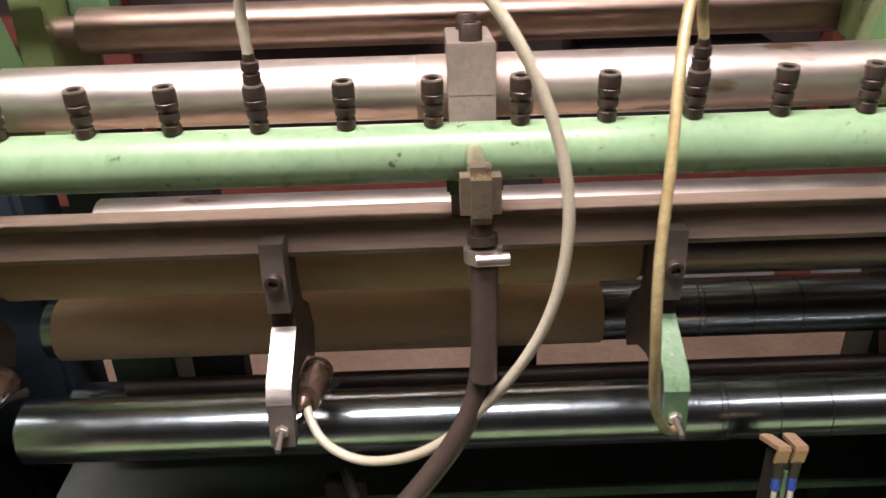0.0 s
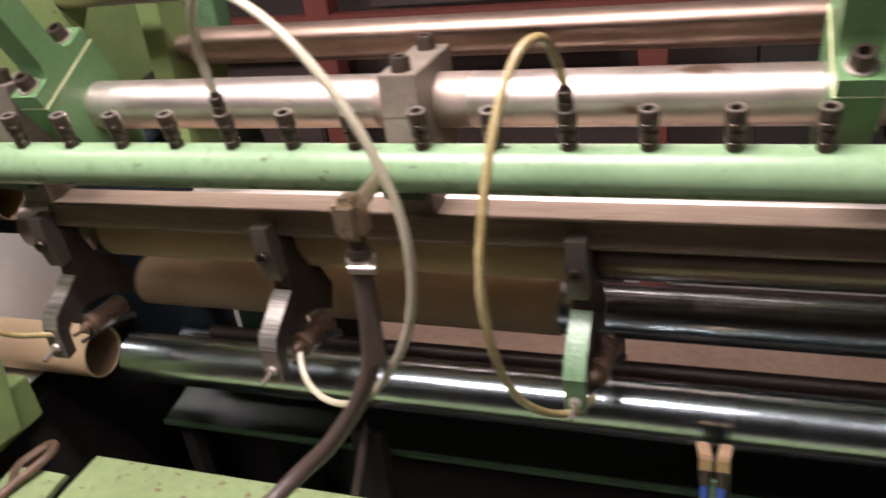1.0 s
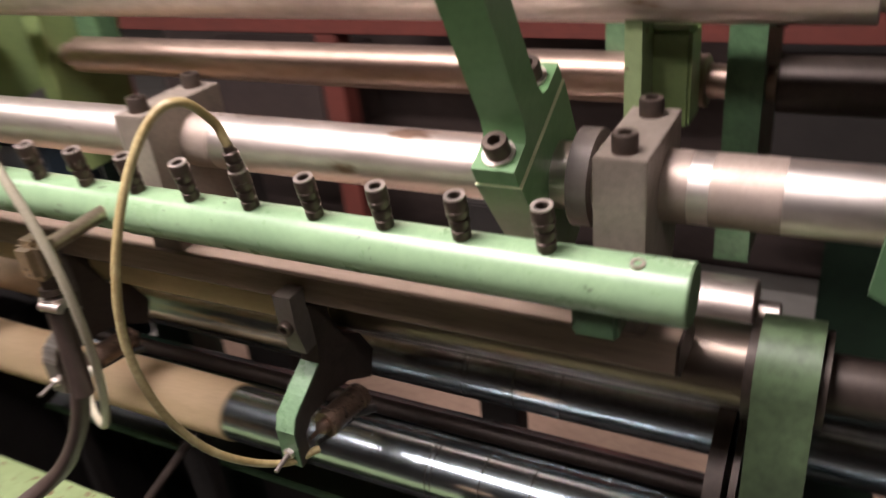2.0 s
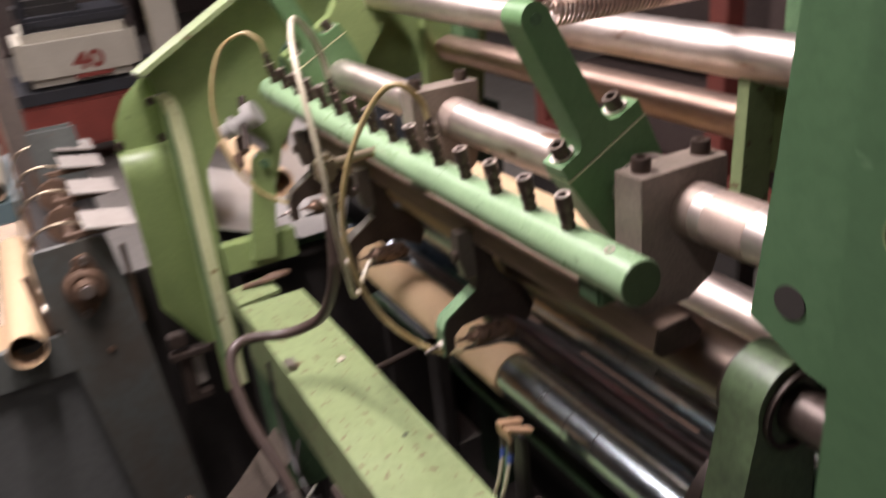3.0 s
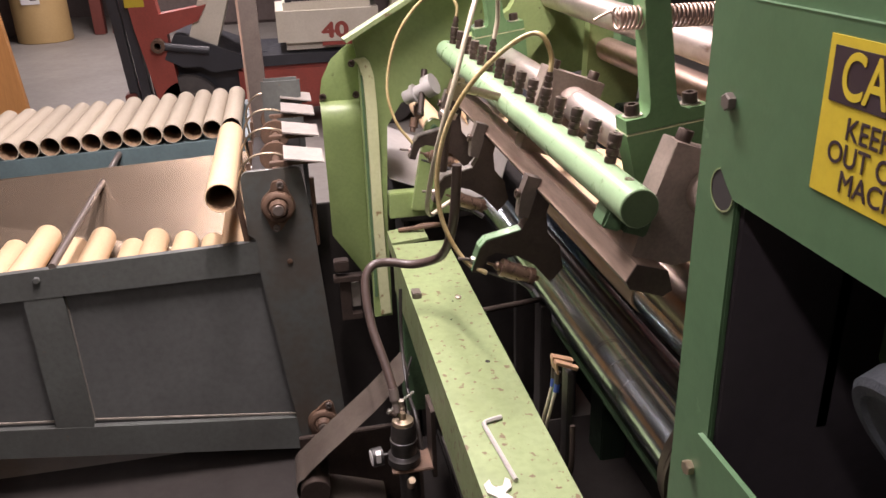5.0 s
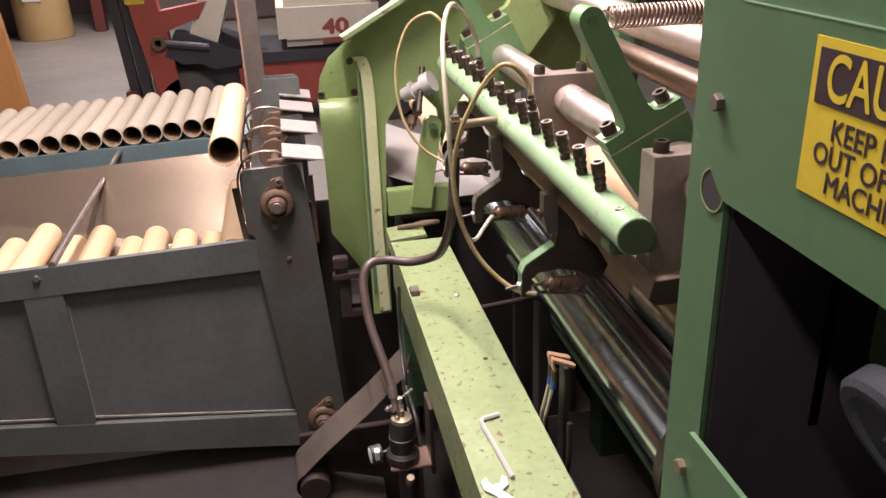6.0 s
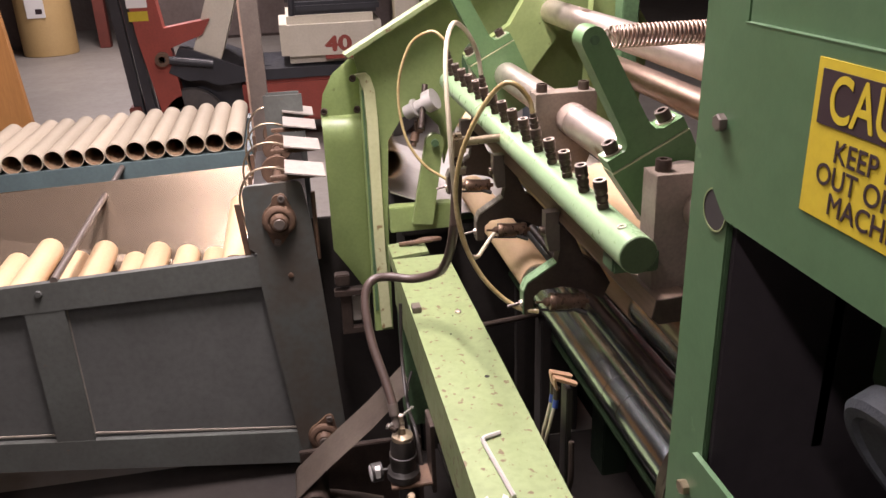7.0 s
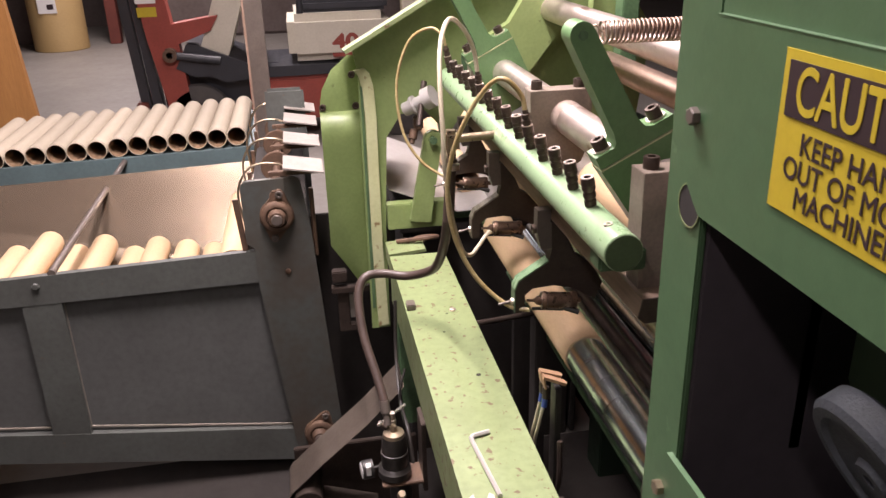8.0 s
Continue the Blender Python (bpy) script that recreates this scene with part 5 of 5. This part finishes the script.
# ---- background ----
def forklift():
    X = -5.6
    f = thing("forklift_truck", (X, -0.8, 0.0), "red and cream forklift truck with a black frame and mast", "forklift")
    part("hood", bevel(box(X - 1.0, X, -0.52, 0.40, 0.735, 1.15), 0.07, 4), CREAM, f, "cream rear hood with rounded edges")
    part("hood_top", box(X - 0.9, X - 0.12, -0.40, 0.40, 1.15, 1.26, 0.03), TRUCK_BLACK, f)
    part("counterweight", box(X - 1.05, X + 0.02, -0.90, 0.75, 0.22, 0.615, 0.03), RED, f, "faded red lower body")
    part("sill", prism([(-1.51, 0.74), (-1.40, 0.945), (-1.33, 0.94), (-0.79, 0.715), (0.75, 0.715), (0.75, 0.63), (-0.86, 0.62), (-1.10, 0.60), (-1.22, 0.66), (-1.36, 0.66)], "x", X - 1.0, X + 0.03, 0.012), TRUCK_BLACK, f, "dark step plate")
    part("chassis", box(X - 0.95, X - 0.15, -1.50, -0.60, 0.30, 0.72, 0.03), TRUCK_BLACK, f)
    part("cowl", prism([(-1.285, 0.90), (-1.06, 0.80), (-0.88, 1.30), (-0.80, 1.75), (-1.02, 1.75), (-1.12, 1.34)], "x", X - 0.7, X - 0.02, 0.02), CREAM, f, "cream front cowl")
    part("seat", box(X - 0.75, X - 0.25, -0.45, 0.05, 1.20, 1.38, 0.05), BLACK, f)
    part("overhead_post", rod((X - 0.1, -0.40, 1.1), (X - 0.1, -0.35, 2.1), 0.03, 10), TRUCK_BLACK, f)
    for x in (X - 0.12, X - 0.88):
        w = part("wheel", turned((x, -1.365, 0.293), (1, 0, 0), [(0, 0.12), (0, 0.25), (0.02, 0.285), (0.05, 0.293), (0.09, 0.293), (0.12, 0.285), (0.14, 0.25), (0.14, 0.12), (0.10, 0.10), (0.10, 0)], 32), TYRE, f, "black rubber tyre")
        part("rim", turned((x + 0.09, -1.365, 0.293), (1, 0, 0), [(0, 0.15), (0.02, 0.16), (0.03, 0.05), (0.05, 0.05), (0.05, 0)], 20), CREAM, w)
        w = part("wheel", turned((x, 0.45, 0.24), (1, 0, 0), [(0, 0.1), (0, 0.21), (0.02, 0.24), (0.12, 0.24), (0.14, 0.21), (0.14, 0)], 28), TYRE, f)
    part("mast_bracket", prism([(-1.62, 0.40), (-1.42, 0.42), (-1.46, 0.95), (-1.18, 1.05), (-1.10, 1.18), (-1.50, 1.12), (-1.58, 1.75), (-1.80, 1.75), (-1.72, 1.0)], "x", X - 0.14, X + 0.02, 0.01), RED, f, "red mast bracket")
    part("sticker", box(X + 0.021, X + 0.023, -1.77, -1.60, 1.30, 1.62), PAPER, f, "white and yellow sticker", smooth=False)
    part("sticker_band", box(X + 0.0215, X + 0.024, -1.765, -1.605, 1.19, 1.27), YELLOW, f, smooth=False)
    part("tilt_cylinder", rod((X + 0.06, -1.52, 0.86), (X + 0.06, -1.12, 0.80), 0.035, 14), TRUCK_BLACK, f)
    part("tilt_rod", rod((X + 0.06, -1.36, 0.836), (X + 0.06, -1.18, 0.81), 0.022, 14), STEEL, f)
    part("tilt_eye", turned((X + 0.02, -1.54, 0.865), (1, 0, 0), [(0, 0.06), (0.08, 0.06), (0.08, 0.03), (0, 0.03)], 18), RUST, f)
    for x in (X - 0.1, X - 0.75):
        for y in (-1.96, -1.86):
            part("mast_rail", prism([(y + 0.12, 0.08), (y + 0.20, 0.08), (y + 0.04, 2.4), (y - 0.04, 2.4)], "x", x - 0.05, x + 0.05, 0.004), TRUCK_BLACK, f)
    part("carriage", box(X - 0.8, X, -1.90, -1.80, 0.25, 0.45, 0.01), RED_DARK, f)
    part("light_bracket", box(X - 0.02, X + 0.03, 0.50, 0.75, 0.75, 1.35, 0.03), CREAM, f)
    words("40", 0.185, Matrix.Translation((X + 0.002, -0.135, 0.895)) @ pose(0, 0, 0, 90, 0, 90) @ Matrix.Diagonal((1.28, 1, 1, 1)), RED, f, "model_number", bold=0.016)
    part("name_bar", box(X + 0.001, X + 0.004, -0.13, 0.15, 0.768, 0.802), RED, f, "small red marking bar", smooth=False)


def background():
    forklift()
    r = thing("paper_roll", (-12.9, -4.35, 0.0), "tall kraft paper roll standing on end with a white label", "paper roll")
    part("roll", rod((-12.9, -4.35, 0.0), (-12.9, -4.35, 1.9), 0.43, 40, 0.01), KRAFT_ROLL, r)
    part("label", box(-12.475, -12.462, -4.50, -4.22, 0.62, 0.95), PAPER, r, smooth=False)
    part("label_mark", box(-12.463, -12.4605, -4.36, -4.26, 0.68, 0.76), INK, r, smooth=False)
    for y, m in ((-5.4, RED_DARK), (-3.55, RED_DARK), (-3.25, RED_DARK)):
        p = thing("steel_column", (-13.3, y, 0.0), "dull red steel column at the back of the hall", "column", "columns")
        part("shaft", box(-13.4, -13.2, y - 0.09, y + 0.09, 0.0, 5.6, 0.01), m, p)
    d = thing("dark_machine", (-13.6, -1.6, 0.0), "dark machinery in the back of the hall", "machine")
    part("body", box(-14.6, -13.5, -3.0, 1.5, 0.0, 2.2, 0.05), WALL, d)
    part("rack", box(-14.6, -13.6, -6.6, -4.9, 0.0, 2.0, 0.05), WALL, d)
    w = thing("wooden_crate_side", (-2.95, -2.6, 0.0), "orange varnished plywood sheet standing beside the tube rack", "board")
    part("board", prism([(-3.9, 0.0), (-1.86, 0.0), (-2.02, 2.2), (-3.9, 2.2)], "x", -3.0, -2.95, 0.003), WOOD, w)
    # red shelving behind the machine
    s = thing("storage_rack", (0.5, 2.2, 0.0), "red-oxide storage rack in the dark behind the machine", "shelf")
    for x in (-2.2, -0.9, 0.35, 1.6, 2.9):
        part("upright", box(x - 0.05, x + 0.05, 2.0, 2.1, 0.0, 2.6, 0.004), RED_DARK, s)
    for z in (0.55, 1.15, 1.75):
        part("beam", box(-2.2, 2.9, 1.99, 2.05, z, z + 0.09, 0.004), RED_DARK, s)
    # sheet added to keep the view behind the rack dark
    part("back_sheet", box(-2.4, 3.0, 2.60, 2.64, 0.0, 2.6), DARK_BACKDROP, s)
    part("load", box(-0.7, 0.2, 2.06, 2.5, 1.24, 1.6, 0.01), DARK_BACKDROP, s)
    part("load", box(0.7, 1.4, 2.06, 2.5, 0.64, 1.05, 0.01), OIL_SHADE_BLACK, s)
    part("load", box(-1.9, -1.0, 2.06, 2.5, 0.64, 1.0, 0.01), DARK_BACKDROP, s)


hall()
# first two follow the highlights; the rest are unseen fill lights
for x, y, length, w, pw in ((0.0, -0.42, 1.3, 0.20, 104), (-0.1, -1.05, 1.3, 0.36, 44), (-2.5, -0.30, 2.4, 0.24, 40), (2.6, -1.25, 2.4, 0.20, 17), (-6.5, -1.0, 2.4, 0.18, 112), (-11.0, -3.0, 2.4, 0.18, 95)):
    bay_light(x, y, 3.4, length, w, pw, LIGHT_TINT)
HEAD = cutting_head()
TURRET = turret()
bearing_housing()
front_beam()
side_frame()
rear_rollers()
tension_spring(0.7195, -0.002, 1.771, 0.40, 1.768)
tension_spring(-0.335, -0.002, 1.771, 0.40, 1.768)
under_tray()
control_cabinet()
hopper()
stored_tubes()
loader()
air_service()
copper_probe()
background()
SLEEVE = thing("rubber_hose", (0.2145, -0.114, 1.418), "brown-black rubber hose end clamped under the elbow", "hose")
part("hose_end", turned((0.2145, -0.116, 1.424), (-0.01, -0.05, -1), [(0, 0.0095), (0, 0.0128), (0.132, 0.0126), (0.132, 0.0121), (0.02, 0.0121), (0.02, 0.0095)], 18), RUBBER, SLEEVE)
TUBE_A = core_tube(0.41, MANDRELS[1][0], MANDRELS[1][1], "kraft cardboard tube on the upper mandrel, being stripped off")
TUBE_B = core_tube(-1.0, MANDRELS[0][0], MANDRELS[0][1], "kraft cardboard tube sliding onto the front mandrel")
TUBE_C = core_tube(-1.0, MANDRELS[0][0], MANDRELS[0][1], "kraft cardboard tube waiting in the loading trough")
TUBE_E = core_tube(0.425, SHAFT[0], SHAFT[1], "kraft cardboard tube on the steel shaft behind the tool bar", SHAFT[2] + 0.0045)
TUBE_F = core_tube(-0.80, REAR[0], REAR[1], "kraft cardboard tube on the low rear roller", REAR[2] + 0.0045)
TUBE_D = core_tube(-0.56, -0.72, 0.9, "kraft cardboard tube carried up by the elevator")


def turned_about(a, y, z):
    c, s = math.cos(radians(a)), math.sin(radians(a))
    dy, dz = y - TUR[1], z - TUR[2]
    return TUR[1] + dy * c - dz * s, TUR[2] + dy * s + dz * c


def motions():
    swing = [(0.0, -6.2), (0.1, -4.4), (0.2, -1.9), (0.3, -0.3), (0.4, 0.0), (3.3, 0.0), (3.4, -2.0), (3.5, -8.5), (3.6, -17.0), (3.7, -21.5), (3.8, -22.5), (4.7, -22.5), (5.0, -20.0), (5.3, -8.0), (5.5, -1.0), (5.6, 0.0), (8.0, 0.0)]
    walk(HEAD, [(t, pose(*PIV, a)) for t, a in swing])
    ey, ez = -0.114 - PIV[1], 1.418 - PIV[2]
    rows = []
    for t, a in swing:
        c, k = math.cos(radians(a)), math.sin(radians(a))
        rows.append((t, pose(0.2145, PIV[1] + ey * c - ez * k, PIV[2] + ey * k + ez * c, 0.25 * a)))
    walk(SLEEVE, rows)
    index = [(0.0, 0), (3.65, 0), (3.8, -2), (4.0, -8), (4.1, -15), (4.2, -27), (4.3, -42), (4.4, -64), (4.5, -91), (4.6, -110), (4.7, -118), (4.85, -120), (8.0, -120)]
    walk(TURRET, [(t, pose(*TUR, a)) for t, a in index])
    m1, m2 = MANDRELS[0], MANDRELS[1]
    walk(TUBE_A, [(t, pose(x, *m2)) for t, x in ((0.0, 0.41), (0.7, 0.41), (0.9, 0.39), (1.0, 0.36), (1.2, 0.26), (1.5, 0.11), (1.7, 0.03), (2.2, -0.6), (2.6, -1.2), (8.0, -1.2))])
    b = [(0.0, -1.02), (0.5, -1.0), (0.8, -0.68), (1.0, -0.48), (1.2, -0.357), (1.5, -0.14), (1.7, 0.01), (2.2, 0.27), (2.8, 0.405), (3.2, 0.44), (3.6, 0.45)]
    rows = [(t, pose(x, *m1)) for t, x in b]
    rows += [(t, pose(0.45, *turned_about(a, *m1), a)) for t, a in index if t > 3.62]
    rows = rows[:-1] + [(6.9, pose(0.45, *turned_about(-120, *m1), -120)), (7.4, pose(0.20, *turned_about(-120, *m1), -120)), (8.0, pose(-0.30, *turned_about(-120, *m1), -120))]
    walk(TUBE_B, rows)
    c = [(0.0, -0.62, -0.40, 1.24), (0.6, -0.62, -0.38, 1.235), (0.8, -0.75, -0.15, 1.20), (1.1, -1.02, 0.126, 1.0536), (6.2, -1.02, 0.126, 1.0536), (6.5, -0.62, 0.126, 1.0536), (6.7, -0.30, 0.126, 1.0536), (6.8, -0.15, 0.126, 1.0536), (6.9, 0.0, 0.126, 1.0536), (7.0, 0.065, 0.126, 1.0536), (7.2, 0.18, 0.126, 1.0536), (7.4, 0.315, 0.126, 1.0536), (7.6, 0.445, 0.126, 1.0536), (7.75, 0.475, 0.126, 1.0536), (8.0, 0.475, 0.126, 1.0536)]
    walk(TUBE_C, [(t, pose(x, y, z)) for t, x, y, z in c])
    walk(TUBE_F, [(t, pose(x, REAR[0], REAR[1])) for t, x in ((0.0, -0.80), (1.4, -0.80), (1.7, -0.60), (2.2, 0.12), (2.8, 0.55), (3.2, 0.72), (8.0, 0.72))])
    d = [(0.0, -0.56, -0.725, 0.80), (3.0, -0.56, -0.722, 0.94), (3.5, -0.56, -0.720, 0.972), (4.0, -0.56, -0.723, 1.004), (4.4, -0.56, -0.727, 1.025), (4.7, -0.56, -0.722, 1.066), (5.8, -0.56, -0.713, 1.219), (6.0, -0.56, -0.684, 1.254), (6.2, -0.56, -0.639, 1.298), (6.4, -0.56, -0.589, 1.302), (6.6, -0.56, -0.513, 1.287), (6.7, -0.56, -0.465, 1.262), (6.8, -0.57, -0.410, 1.248), (6.9, -0.59, -0.300, 1.232), (7.0, -0.63, -0.170, 1.200), (7.1, -0.72, 0.0, 1.12), (7.2, -0.80, 0.11, 1.06), (7.3, -0.82, 0.126, 1.0536), (8.0, -0.82, 0.126, 1.0536)]
    walk(TUBE_D, [(t, pose(x, y, z)) for t, x, y, z in d])


motions()
